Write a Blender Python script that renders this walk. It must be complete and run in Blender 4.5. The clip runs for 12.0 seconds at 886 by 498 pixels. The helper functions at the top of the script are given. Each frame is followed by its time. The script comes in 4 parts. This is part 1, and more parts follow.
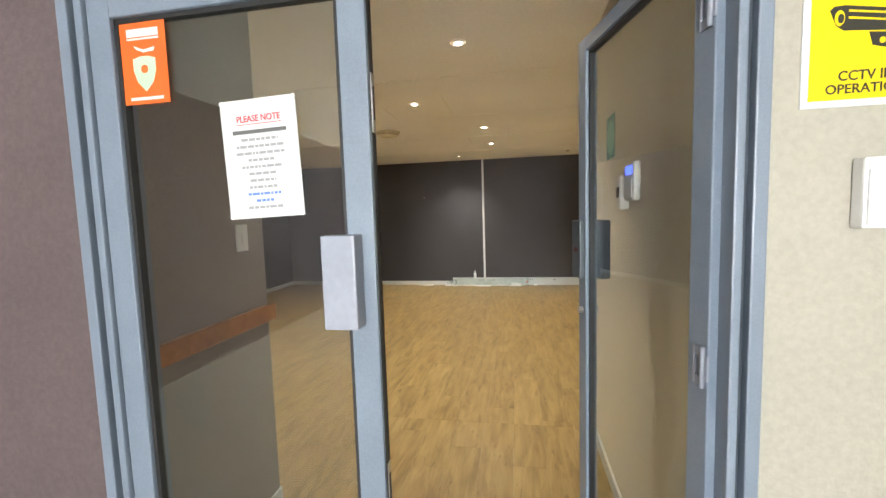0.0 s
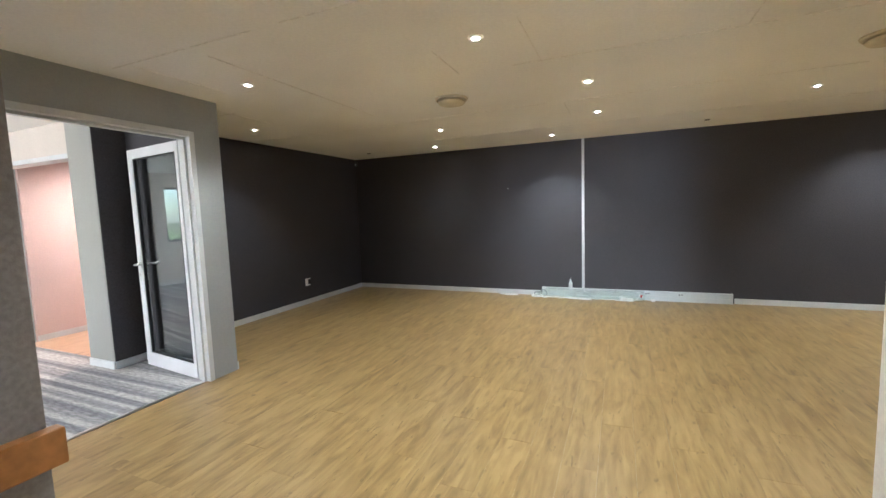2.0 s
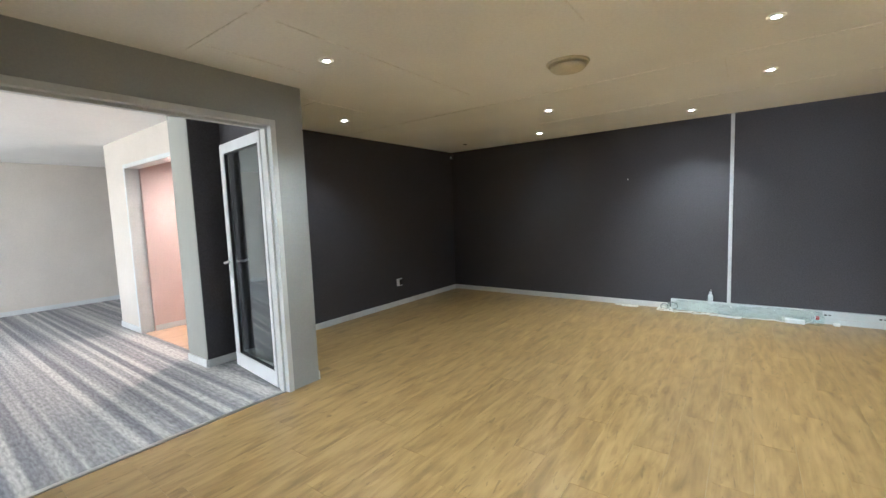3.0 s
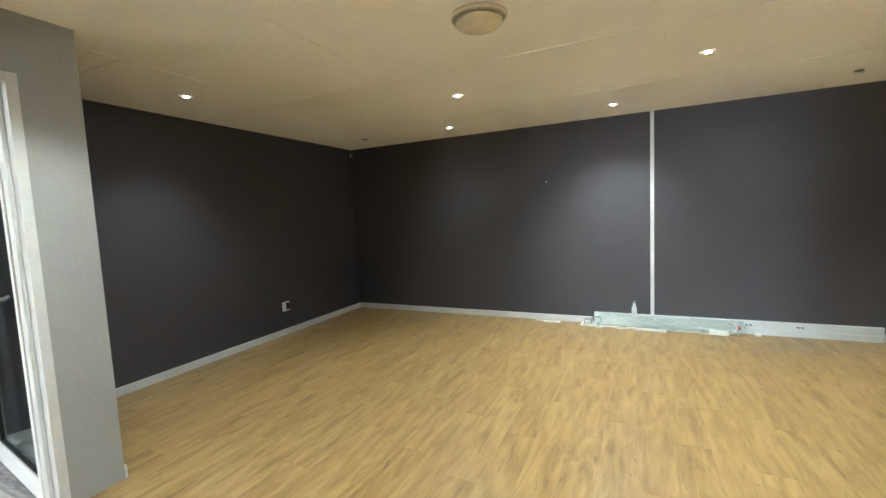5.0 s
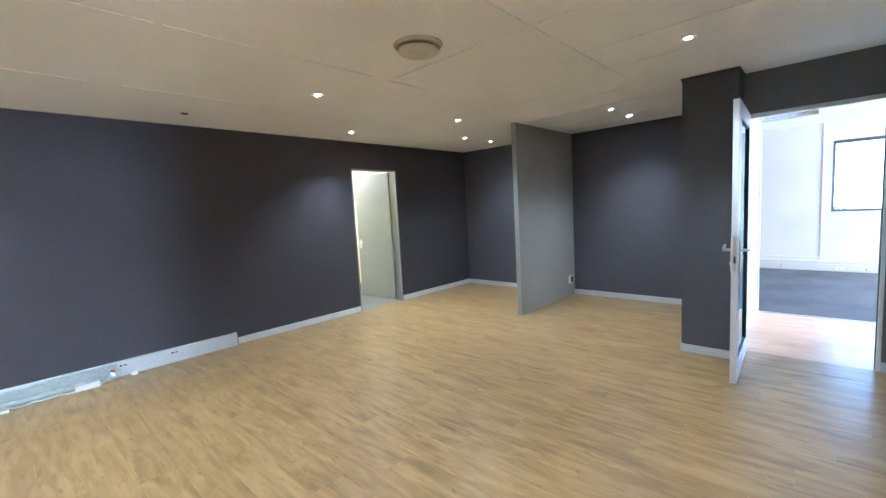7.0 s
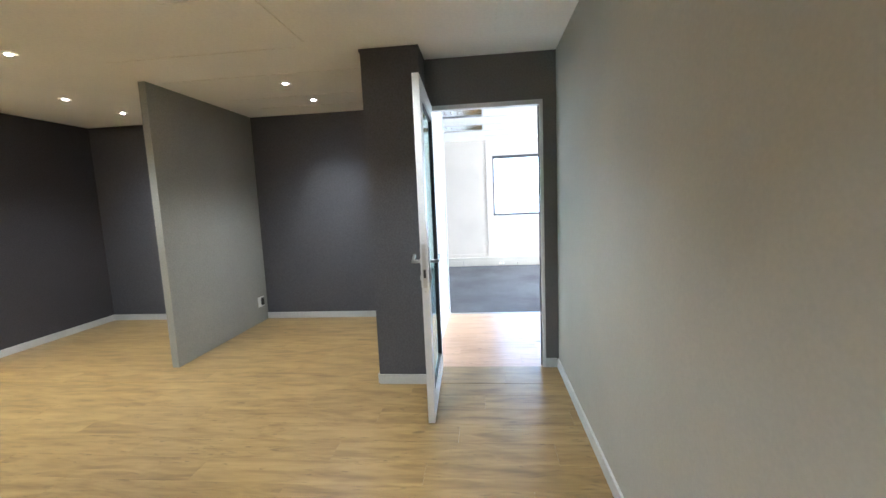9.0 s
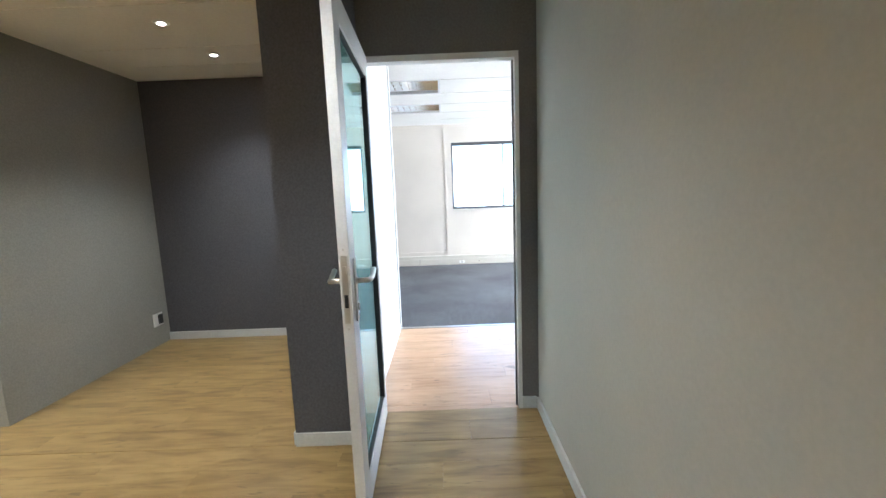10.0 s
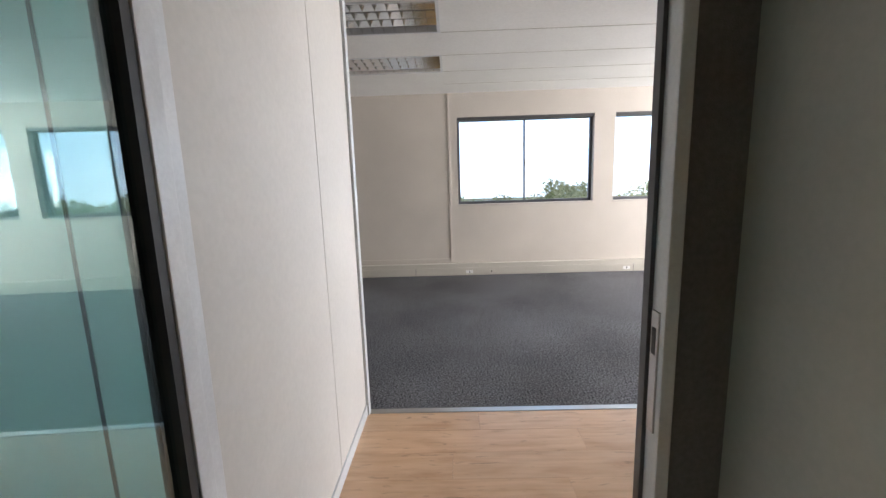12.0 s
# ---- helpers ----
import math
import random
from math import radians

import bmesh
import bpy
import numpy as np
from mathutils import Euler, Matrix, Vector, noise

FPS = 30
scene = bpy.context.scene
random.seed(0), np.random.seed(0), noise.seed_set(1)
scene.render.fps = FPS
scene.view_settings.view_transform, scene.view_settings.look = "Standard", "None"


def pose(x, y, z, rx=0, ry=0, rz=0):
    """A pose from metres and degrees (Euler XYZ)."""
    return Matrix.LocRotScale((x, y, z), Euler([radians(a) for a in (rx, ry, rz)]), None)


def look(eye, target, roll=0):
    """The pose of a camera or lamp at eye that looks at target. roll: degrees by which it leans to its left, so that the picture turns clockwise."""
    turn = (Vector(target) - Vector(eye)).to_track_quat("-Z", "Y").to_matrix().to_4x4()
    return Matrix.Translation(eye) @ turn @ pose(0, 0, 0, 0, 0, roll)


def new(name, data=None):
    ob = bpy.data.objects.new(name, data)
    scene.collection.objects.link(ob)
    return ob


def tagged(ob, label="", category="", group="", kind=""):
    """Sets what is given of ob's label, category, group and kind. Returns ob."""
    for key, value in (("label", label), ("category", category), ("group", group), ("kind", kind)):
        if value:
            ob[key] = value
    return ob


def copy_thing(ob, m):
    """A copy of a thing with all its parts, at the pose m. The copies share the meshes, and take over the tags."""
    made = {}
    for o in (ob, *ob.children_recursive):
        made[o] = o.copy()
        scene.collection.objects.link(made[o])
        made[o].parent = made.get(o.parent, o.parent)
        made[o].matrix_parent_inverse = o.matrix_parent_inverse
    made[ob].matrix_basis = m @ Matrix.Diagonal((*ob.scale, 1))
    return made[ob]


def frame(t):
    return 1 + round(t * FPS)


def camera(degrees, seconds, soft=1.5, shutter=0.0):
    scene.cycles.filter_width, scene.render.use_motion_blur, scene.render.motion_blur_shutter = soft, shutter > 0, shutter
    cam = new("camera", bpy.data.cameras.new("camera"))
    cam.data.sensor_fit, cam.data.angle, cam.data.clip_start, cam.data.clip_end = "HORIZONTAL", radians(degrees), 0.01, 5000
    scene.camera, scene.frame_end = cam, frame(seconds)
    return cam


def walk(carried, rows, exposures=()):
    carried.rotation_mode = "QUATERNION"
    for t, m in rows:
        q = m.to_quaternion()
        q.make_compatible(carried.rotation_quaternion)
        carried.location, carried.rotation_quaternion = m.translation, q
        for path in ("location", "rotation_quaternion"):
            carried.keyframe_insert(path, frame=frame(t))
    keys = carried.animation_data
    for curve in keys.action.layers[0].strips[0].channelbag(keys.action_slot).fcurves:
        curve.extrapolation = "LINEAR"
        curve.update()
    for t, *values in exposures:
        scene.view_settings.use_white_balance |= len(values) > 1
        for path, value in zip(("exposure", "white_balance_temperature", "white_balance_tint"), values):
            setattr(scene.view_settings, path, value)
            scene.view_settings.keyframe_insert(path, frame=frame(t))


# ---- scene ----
cam = camera(94.0, 12.0)
PATH = [
    (0, (0.042, 0.21, 1.419), (-0.313, 2.171, 1.249), -1.8),
    (0.5, (0.099, 0.539, 1.433), (-0.174, 2.513, 1.261), -1.5),
    (1, (0.059, 0.915, 1.43), (-0.228, 2.888, 1.269), -1.4),
    (1.5, (-0.001, 1.27, 1.408), (-0.506, 3.196, 1.228), -2.0),
    (2, (-0.089, 1.582, 1.42), (-0.873, 3.413, 1.236), -2.0),
    (2.5, (-0.278, 1.894, 1.398), (-1.31, 3.598, 1.221), -2.0),
    (2.7, (-0.35, 2.005, 1.404), (-1.477, 3.644, 1.217), -2.1),
    (4.3, (-0.731, 2.742, 1.395), (-1.977, 4.294, 1.227), -2.3),
    (4.5, (-0.772, 2.824, 1.405), (-1.931, 4.444, 1.228), -2.3),
    (5, (-0.758, 3.056, 1.412), (-1.608, 4.858, 1.241), -2.6),
    (5.5, (-0.667, 3.199, 1.422), (-0.967, 5.169, 1.249), -2.6),
    (6, (-0.532, 3.297, 1.433), (-0.13, 5.248, 1.256), -2.8),
    (6.5, (-0.446, 3.349, 1.433), (0.59, 5.051, 1.255), -2.9),
    (7, (-0.39, 3.347, 1.431), (1.067, 4.703, 1.236), -3.1),
    (7.5, (-0.264, 3.372, 1.407), (1.436, 4.405, 1.192), -3.3),
    (7.6, (-0.207, 3.38, 1.399), (1.527, 4.352, 1.184), -3.3),
    (7.7, (-0.135, 3.385, 1.395), (1.632, 4.3, 1.178), -3.2),
    (9.3, (1.096, 3.467, 1.369), (3.078, 3.582, 1.124), -2.6),
    (9.5, (1.275, 3.45, 1.368), (3.257, 3.528, 1.113), -2.7),
    (10, (1.71, 3.447, 1.339), (3.691, 3.458, 1.066), -2.2),
    (10.5, (2.147, 3.388, 1.33), (4.126, 3.4, 1.041), -2.1),
    (11, (2.563, 3.355, 1.324), (4.538, 3.383, 1.013), -2.1),
    (11.5, (3.009, 3.389, 1.343), (4.982, 3.419, 1.013), -1.8),
    (12, (3.415, 3.39, 1.371), (5.387, 3.434, 1.041), -1.8),
]
EXPOSURES = [(0.0, 2.4, 6900, 10), (0.5, 2.5, 7000, 10), (1.0, 2.8, 6200, 10), (1.5, 2.62, 5900, 10), (2.5, 2.55, 5450, 8), (4.5, 2.55, 5950, 3), (5.0, 2.92, 5800, 3), (5.5, 3.15, 5400, 5), (6.5, 2.95, 4950, 9),
             (7.0, 2.8, 4950, 12), (7.5, 2.68, 5050, 11), (9.5, 2.82, 5800, 10), (10.0, 2.55, 5900, 10), (10.5, 2.2, 6300, 11), (11.2, 1.65, 6700, 17), (12.0, 1.05, 6900, 17)]
walk(cam, [(t, look(eye, target, roll)) for t, eye, target, roll in PATH], EXPOSURES)

# ---------------------------------------------------------------- world, sun, large lights
world = bpy.data.worlds.new("world")
scene.world = world
world.use_nodes = True
wn = world.node_tree
sky = wn.nodes.new("ShaderNodeTexSky")
sky.sky_type = "NISHITA"
sky.sun_disc = False
sky.sun_elevation = radians(52)
sky.sun_rotation = radians(0)
wn.links.new(sky.outputs["Color"], wn.nodes["Background"].inputs["Color"])
wn.nodes["Background"].inputs["Strength"].default_value = 0.15

sun_data = bpy.data.lights.new("sun", "SUN")
sun_data.energy, sun_data.angle, sun_data.color = 5.0, radians(0.5), (1.0, 0.95, 0.87)
sun = new("sun", sun_data)
sun.matrix_world = look((0, 30, 38), (0, 0, 0))


def window_light(name, place, target, sx, sy, watts, colour=(0.88, 0.94, 1.0)):
    """Skylight in a window's opening."""
    d = bpy.data.lights.new(name, "AREA")
    d.shape, d.size, d.size_y, d.energy, d.color = "RECTANGLE", sx, sy, watts, colour
    ob = new(name, d)
    ob.matrix_world = look(place, target)
    return ob


window_light("landing_daylight", (-0.15, -5.9, 1.55), (-0.15, 5, 1.3), 1.2, 1.4, 105)
window_light("west_daylight", (-6.6, -2.15, 1.55), (-6.6, 3, 0.8), 3.6, 1.2, 58, (1.0, 0.92, 0.84))
# Added fill behind an invented south window, to brighten the east office.
window_light("south_daylight", (7.7, -3.1, 1.62), (7.6, 3, 1.3), 2.8, 1.1, 230)


# ---------------------------------------------------------------- materials
def mat(name, colour, rough=0.6, grain=0.0, grain_scale=60.0, bump=0.0, bump_scale=200.0, blotch=0.0,
        blotch_scale=1.5, metal=0.0, spec=0.5, per_object=0.0, coat=0.0):
    """A painted, plastic or metal surface: base colour with fine grain, broad blotches and relief."""
    m = bpy.data.materials.new(name)
    m.use_nodes = True
    nt = m.node_tree
    b = nt.nodes["Principled BSDF"]
    b.inputs["Roughness"].default_value = rough
    b.inputs["Metallic"].default_value = metal
    b.inputs["Specular IOR Level"].default_value = spec
    b.inputs["Coat Weight"].default_value = coat
    geo = nt.nodes.new("ShaderNodeNewGeometry")

    def tex(scale, detail):
        n = nt.nodes.new("ShaderNodeTexNoise")
        n.inputs["Scale"].default_value, n.inputs["Detail"].default_value = scale, detail
        nt.links.new(geo.outputs["Position"], n.inputs["Vector"])
        return n

    hsv = nt.nodes.new("ShaderNodeHueSaturation")
    hsv.inputs["Color"].default_value = (*colour, 1)
    value = None
    for amount, scale, detail in ((grain, grain_scale, 3), (blotch, blotch_scale, 4)):
        if amount:
            n = tex(scale, detail)
            mr = nt.nodes.new("ShaderNodeMapRange")
            mr.inputs["From Min"].default_value, mr.inputs["From Max"].default_value = 0.3, 0.7
            mr.inputs["To Min"].default_value, mr.inputs["To Max"].default_value = 1 - amount, 1 + amount
            nt.links.new(n.outputs["Fac"], mr.inputs["Value"])
            value = multiply(nt, value, mr.outputs["Result"])
    if per_object:
        info = nt.nodes.new("ShaderNodeObjectInfo")
        mr = nt.nodes.new("ShaderNodeMapRange")
        mr.inputs["To Min"].default_value, mr.inputs["To Max"].default_value = 1 - per_object, 1 + per_object
        nt.links.new(info.outputs["Random"], mr.inputs["Value"])
        value = multiply(nt, value, mr.outputs["Result"])
    if value:
        nt.links.new(value, hsv.inputs["Value"])
    nt.links.new(hsv.outputs["Color"], b.inputs["Base Color"])
    if bump:
        n = tex(bump_scale, 4)
        bp = nt.nodes.new("ShaderNodeBump")
        bp.inputs["Strength"].default_value, bp.inputs["Distance"].default_value = bump, 0.004
        nt.links.new(n.outputs["Fac"], bp.inputs["Height"])
        nt.links.new(bp.outputs["Normal"], b.inputs["Normal"])
    return m


def multiply(nt, a, b):
    if a is None:
        return b
    n = nt.nodes.new("ShaderNodeMath")
    n.operation = "MULTIPLY"
    nt.links.new(a, n.inputs[0])
    nt.links.new(b, n.inputs[1])
    return n.outputs[0]


def ramp(nt, fac, stops):
    n = nt.nodes.new("ShaderNodeValToRGB")
    e = n.color_ramp.elements
    while len(e) < len(stops):
        e.new(0.5)
    for el, (p, c) in zip(e, stops):
        el.position, el.color = p, (*c, 1)
    nt.links.new(fac, n.inputs["Fac"])
    return n.outputs["Color"]


def wood_floor(name, dark, mid, light, rough, spec=0.5):
    """Laminate planks that run along y: streaky grain, tone by plank, a soft sheen."""
    m = bpy.data.materials.new(name)
    m.use_nodes = True
    nt = m.node_tree
    b = nt.nodes["Principled BSDF"]
    geo = nt.nodes.new("ShaderNodeNewGeometry")
    info = nt.nodes.new("ShaderNodeObjectInfo")
    offset = nt.nodes.new("ShaderNodeMath")
    offset.operation = "MULTIPLY"
    offset.inputs[1].default_value = 37.0
    nt.links.new(info.outputs["Random"], offset.inputs[0])

    def streak(sx, sy, detail, distort):
        mp = nt.nodes.new("ShaderNodeMapping")
        mp.inputs["Scale"].default_value = (sx, sy, 1)
        nt.links.new(geo.outputs["Position"], mp.inputs["Vector"])
        n = nt.nodes.new("ShaderNodeTexNoise")
        n.noise_dimensions = "4D"
        n.inputs["Scale"].default_value, n.inputs["Detail"].default_value = 1.0, detail
        n.inputs["Distortion"].default_value = distort
        nt.links.new(mp.outputs["Vector"], n.inputs["Vector"])
        nt.links.new(offset.outputs[0], n.inputs["W"])
        return n.outputs["Fac"]

    broad = streak(8.0, 1.9, 5, 1.8)
    fine = streak(70.0, 3.5, 3, 0.3)
    flecks = streak(24.0, 5.0, 2, 2.0)
    strip = streak(13.0, 2.2, 2, 1.2)
    knot = streak(9.0, 5.5, 1, 0.6)
    blend = nt.nodes.new("ShaderNodeMath")
    blend.operation = "MULTIPLY_ADD"
    nt.links.new(strip, blend.inputs[0])
    blend.inputs[1].default_value = 0.55
    half = nt.nodes.new("ShaderNodeMath")
    half.operation = "MULTIPLY"
    nt.links.new(broad, half.inputs[0])
    half.inputs[1].default_value = 0.45
    nt.links.new(half.outputs[0], blend.inputs[2])
    base = ramp(nt, blend.outputs[0], [(0.33, dark), (0.46, mid), (0.62, light)])
    hsv = nt.nodes.new("ShaderNodeHueSaturation")
    nt.links.new(base, hsv.inputs["Color"])
    f1 = nt.nodes.new("ShaderNodeMapRange")
    f1.inputs["From Min"].default_value, f1.inputs["From Max"].default_value = 0.3, 0.7
    f1.inputs["To Min"].default_value, f1.inputs["To Max"].default_value = 0.94, 1.05
    nt.links.new(fine, f1.inputs["Value"])
    f2 = nt.nodes.new("ShaderNodeMapRange")
    f2.inputs["From Min"].default_value, f2.inputs["From Max"].default_value = 0.62, 0.72
    f2.inputs["To Min"].default_value, f2.inputs["To Max"].default_value = 1.0, 0.64
    nt.links.new(flecks, f2.inputs["Value"])
    f3 = nt.nodes.new("ShaderNodeMapRange")
    f3.inputs["To Min"].default_value, f3.inputs["To Max"].default_value = 0.95, 1.05
    nt.links.new(info.outputs["Random"], f3.inputs["Value"])
    f4 = nt.nodes.new("ShaderNodeMapRange")
    f4.inputs["From Min"].default_value, f4.inputs["From Max"].default_value = 0.755, 0.80
    f4.inputs["To Min"].default_value, f4.inputs["To Max"].default_value = 1.0, 0.55
    nt.links.new(knot, f4.inputs["Value"])
    v = multiply(nt, multiply(nt, f1.outputs["Result"], f2.outputs["Result"]), multiply(nt, f3.outputs["Result"], f4.outputs["Result"]))
    nt.links.new(v, hsv.inputs["Value"])
    nt.links.new(hsv.outputs["Color"], b.inputs["Base Color"])
    b.inputs["Roughness"].default_value = rough
    b.inputs["Specular IOR Level"].default_value = spec
    rr = nt.nodes.new("ShaderNodeMapRange")
    rr.inputs["To Min"].default_value, rr.inputs["To Max"].default_value = rough - 0.03, rough + 0.05
    nt.links.new(broad, rr.inputs["Value"])
    nt.links.new(rr.outputs["Result"], b.inputs["Roughness"])
    bp = nt.nodes.new("ShaderNodeBump")
    bp.inputs["Strength"].default_value, bp.inputs["Distance"].default_value = 0.12, 0.002
    nt.links.new(fine, bp.inputs["Height"])
    nt.links.new(bp.outputs["Normal"], b.inputs["Normal"])
    return m


def striped_carpet(name):
    """Loop pile with stripes of several greys that run along x."""
    m = bpy.data.materials.new(name)
    m.use_nodes = True
    nt = m.node_tree
    b = nt.nodes["Principled BSDF"]
    b.inputs["Roughness"].default_value = 0.95
    b.inputs["Specular IOR Level"].default_value = 0.1
    geo = nt.nodes.new("ShaderNodeNewGeometry")
    mp = nt.nodes.new("ShaderNodeMapping")
    mp.inputs["Scale"].default_value = (0.08, 14.0, 1)
    nt.links.new(geo.outputs["Position"], mp.inputs["Vector"])
    n = nt.nodes.new("ShaderNodeTexNoise")
    n.inputs["Scale"].default_value, n.inputs["Detail"].default_value = 1.0, 1.5
    nt.links.new(mp.outputs["Vector"], n.inputs["Vector"])
    col = ramp(nt, n.outputs["Fac"], [(0.36, (0.22, 0.22, 0.235)), (0.45, (0.29, 0.288, 0.295)),
                                      (0.54, (0.36, 0.35, 0.35)), (0.63, (0.50, 0.485, 0.47))])
    mp2 = nt.nodes.new("ShaderNodeMapping")
    mp2.inputs["Scale"].default_value = (14, 60, 1)
    nt.links.new(geo.outputs["Position"], mp2.inputs["Vector"])
    n2 = nt.nodes.new("ShaderNodeTexNoise")
    n2.inputs["Scale"].default_value, n2.inputs["Detail"].default_value = 1.0, 4
    nt.links.new(mp2.outputs["Vector"], n2.inputs["Vector"])
    mr = nt.nodes.new("ShaderNodeMapRange")
    mr.inputs["From Min"].default_value, mr.inputs["From Max"].default_value = 0.3, 0.7
    mr.inputs["To Min"].default_value, mr.inputs["To Max"].default_value = 0.7, 1.3
    nt.links.new(n2.outputs["Fac"], mr.inputs["Value"])
    hsv = nt.nodes.new("ShaderNodeHueSaturation")
    nt.links.new(col, hsv.inputs["Color"])
    nt.links.new(mr.outputs["Result"], hsv.inputs["Value"])
    nt.links.new(hsv.outputs["Color"], b.inputs["Base Color"])
    bp = nt.nodes.new("ShaderNodeBump")
    bp.inputs["Strength"].default_value, bp.inputs["Distance"].default_value = 0.5, 0.004
    nt.links.new(n2.outputs["Fac"], bp.inputs["Height"])
    nt.links.new(bp.outputs["Normal"], b.inputs["Normal"])
    return m


def glass(name, colour=(1, 1, 1), rough=0.0, mirror=0.0, tint=(0.8, 0.9, 0.9), haze=0.0):
    """Clear or tinted glazing; mirror: share of extra reflection from a coating."""
    m = bpy.data.materials.new(name)
    m.use_nodes = True
    nt = m.node_tree
    nt.nodes.remove(nt.nodes["Principled BSDF"])
    out = nt.nodes["Material Output"]
    tr = nt.nodes.new("ShaderNodeBsdfTransparent")
    tr.inputs["Color"].default_value = (*colour, 1)
    gl = nt.nodes.new("ShaderNodeBsdfGlossy")
    gl.inputs["Roughness"].default_value = rough
    gl.inputs["Color"].default_value = (*tint, 1)
    lw = nt.nodes.new("ShaderNodeLayerWeight")
    lw.inputs["Blend"].default_value = 0.5
    pw = nt.nodes.new("ShaderNodeMath")
    pw.operation = "POWER"
    pw.inputs[1].default_value = 5.0
    nt.links.new(lw.outputs["Facing"], pw.inputs[0])
    ad = nt.nodes.new("ShaderNodeMath")
    ad.operation = "MULTIPLY_ADD"
    ad.use_clamp = True
    ad.inputs[1].default_value = 0.95
    ad.inputs[2].default_value = 0.035 + mirror
    nt.links.new(pw.outputs[0], ad.inputs[0])
    mx = nt.nodes.new("ShaderNodeMixShader")
    nt.links.new(ad.outputs[0], mx.inputs["Fac"])
    body = tr.outputs["BSDF"]
    if haze:
        df = nt.nodes.new("ShaderNodeBsdfDiffuse")
        df.inputs["Color"].default_value = (*tint, 1)
        hz = nt.nodes.new("ShaderNodeMixShader")
        hz.inputs["Fac"].default_value = haze
        nt.links.new(tr.outputs["BSDF"], hz.inputs[1])
        nt.links.new(df.outputs["BSDF"], hz.inputs[2])
        body = hz.outputs["Shader"]
    nt.links.new(body, mx.inputs[1])
    nt.links.new(gl.outputs["BSDF"], mx.inputs[2])
    nt.links.new(mx.outputs["Shader"], out.inputs["Surface"])
    return m


def glow(name, colour, strength):
    m = bpy.data.materials.new(name)
    m.use_nodes = True
    b = m.node_tree.nodes["Principled BSDF"]
    b.inputs["Base Color"].default_value = (*colour, 1)
    b.inputs["Emission Color"].default_value = (*colour, 1)
    b.inputs["Emission Strength"].default_value = strength
    return m


CHARCOAL = mat("charcoal_textured_paint", (0.056, 0.053, 0.058), 0.62, grain=0.22, grain_scale=90, bump=0.30, bump_scale=300, blotch=0.10, blotch_scale=0.9, spec=0.35)
SLATE = mat("slate_grey_paint", (0.100, 0.101, 0.112), 0.74, grain=0.14, grain_scale=90, bump=0.30, bump_scale=300, blotch=0.07, blotch_scale=0.9, spec=0.22)
BROWN = mat("taupe_textured_paint", (0.27, 0.235, 0.21), 0.65, grain=0.14, grain_scale=90, bump=0.30, bump_scale=300, blotch=0.07, spec=0.35)
GREY_EAST = mat("warm_grey_paint", (0.165, 0.160, 0.158), 0.62, grain=0.12, grain_scale=90, bump=0.30, bump_scale=300, blotch=0.06, spec=0.3)
PALE_GREY = mat("pale_grey_wall_paint", (0.335, 0.345, 0.34), 0.65, grain=0.04, grain_scale=90, bump=0.30, bump_scale=300, blotch=0.06, spec=0.3)
MIDGREY = mat("mid_grey_paint", (0.315, 0.318, 0.29), 0.65, grain=0.09, grain_scale=90, bump=0.30, bump_scale=300, blotch=0.06, spec=0.3)
STONE = mat("stone_grey_paint", (0.435, 0.432, 0.385), 0.65, grain=0.03, grain_scale=90, bump=0.05, bump_scale=420, blotch=0.05, spec=0.3)
# Darker copy of CREAM, lowered to offset the strong landing daylight.
CREAM_OUT = mat("darkened_cream_paint", (0.41, 0.385, 0.325), 0.65, grain=0.06, grain_scale=70, bump=0.4, bump_scale=120, blotch=0.05, spec=0.3)
CREAM = mat("cream_paint", (0.74, 0.69, 0.60), 0.6, grain=0.05, grain_scale=70, bump=0.3, bump_scale=150, blotch=0.05, spec=0.3)
BEIGE = mat("beige_wall_paint", (0.60, 0.55, 0.49), 0.6, grain=0.04, grain_scale=70, bump=0.25, bump_scale=150, blotch=0.05, spec=0.3)
PURPLE = mat("aubergine_plaster", (0.118, 0.088, 0.090), 0.7, grain=0.09, grain_scale=60, bump=0.3, bump_scale=130, blotch=0.1, spec=0.3)
# Rose tone puts the warm light on the side room wall into its colour.
PINK = mat("warm_light_tinted_wall", (0.60, 0.46, 0.43), 0.6, grain=0.04, bump=0.2, blotch=0.05)
YELLOW = mat("pale_yellow_paint", (0.75, 0.70, 0.48), 0.6, grain=0.04, bump=0.2, blotch=0.05)
CEIL = mat("matt_white_ceiling_paint", (0.89, 0.88, 0.85), 0.75, grain=0.03, grain_scale=50, bump=0.15, bump_scale=120, blotch=0.05, blotch_scale=0.8, spec=0.2)
SEAM = mat("filled_joint_white", (0.86, 0.84, 0.80), 0.7, grain=0.1, grain_scale=30, spec=0.2)
SKIRT = mat("off_white_gloss_skirting", (0.58, 0.60, 0.60), 0.4, grain=0.05, blotch=0.08, blotch_scale=3)
TRIM = mat("pale_grey_enamel_trim", (0.58, 0.60, 0.60), 0.38, grain=0.04, blotch=0.06, blotch_scale=4)
WHITE = mat("white_plastic", (0.78, 0.78, 0.77), 0.35, grain=0.03, blotch=0.04, blotch_scale=8)
PANEL = mat("white_laminate_panel", (0.60, 0.57, 0.53), 0.62, grain=0.03, blotch=0.05)
ALU = mat("blue_grey_powder_coat", (0.185, 0.225, 0.285), 0.38, grain=0.06, grain_scale=200, blotch=0.08, blotch_scale=5)
ALU_DARK = mat("dark_slate_powder_coat", (0.045, 0.058, 0.075), 0.4, grain=0.06, grain_scale=200, blotch=0.08, blotch_scale=5)
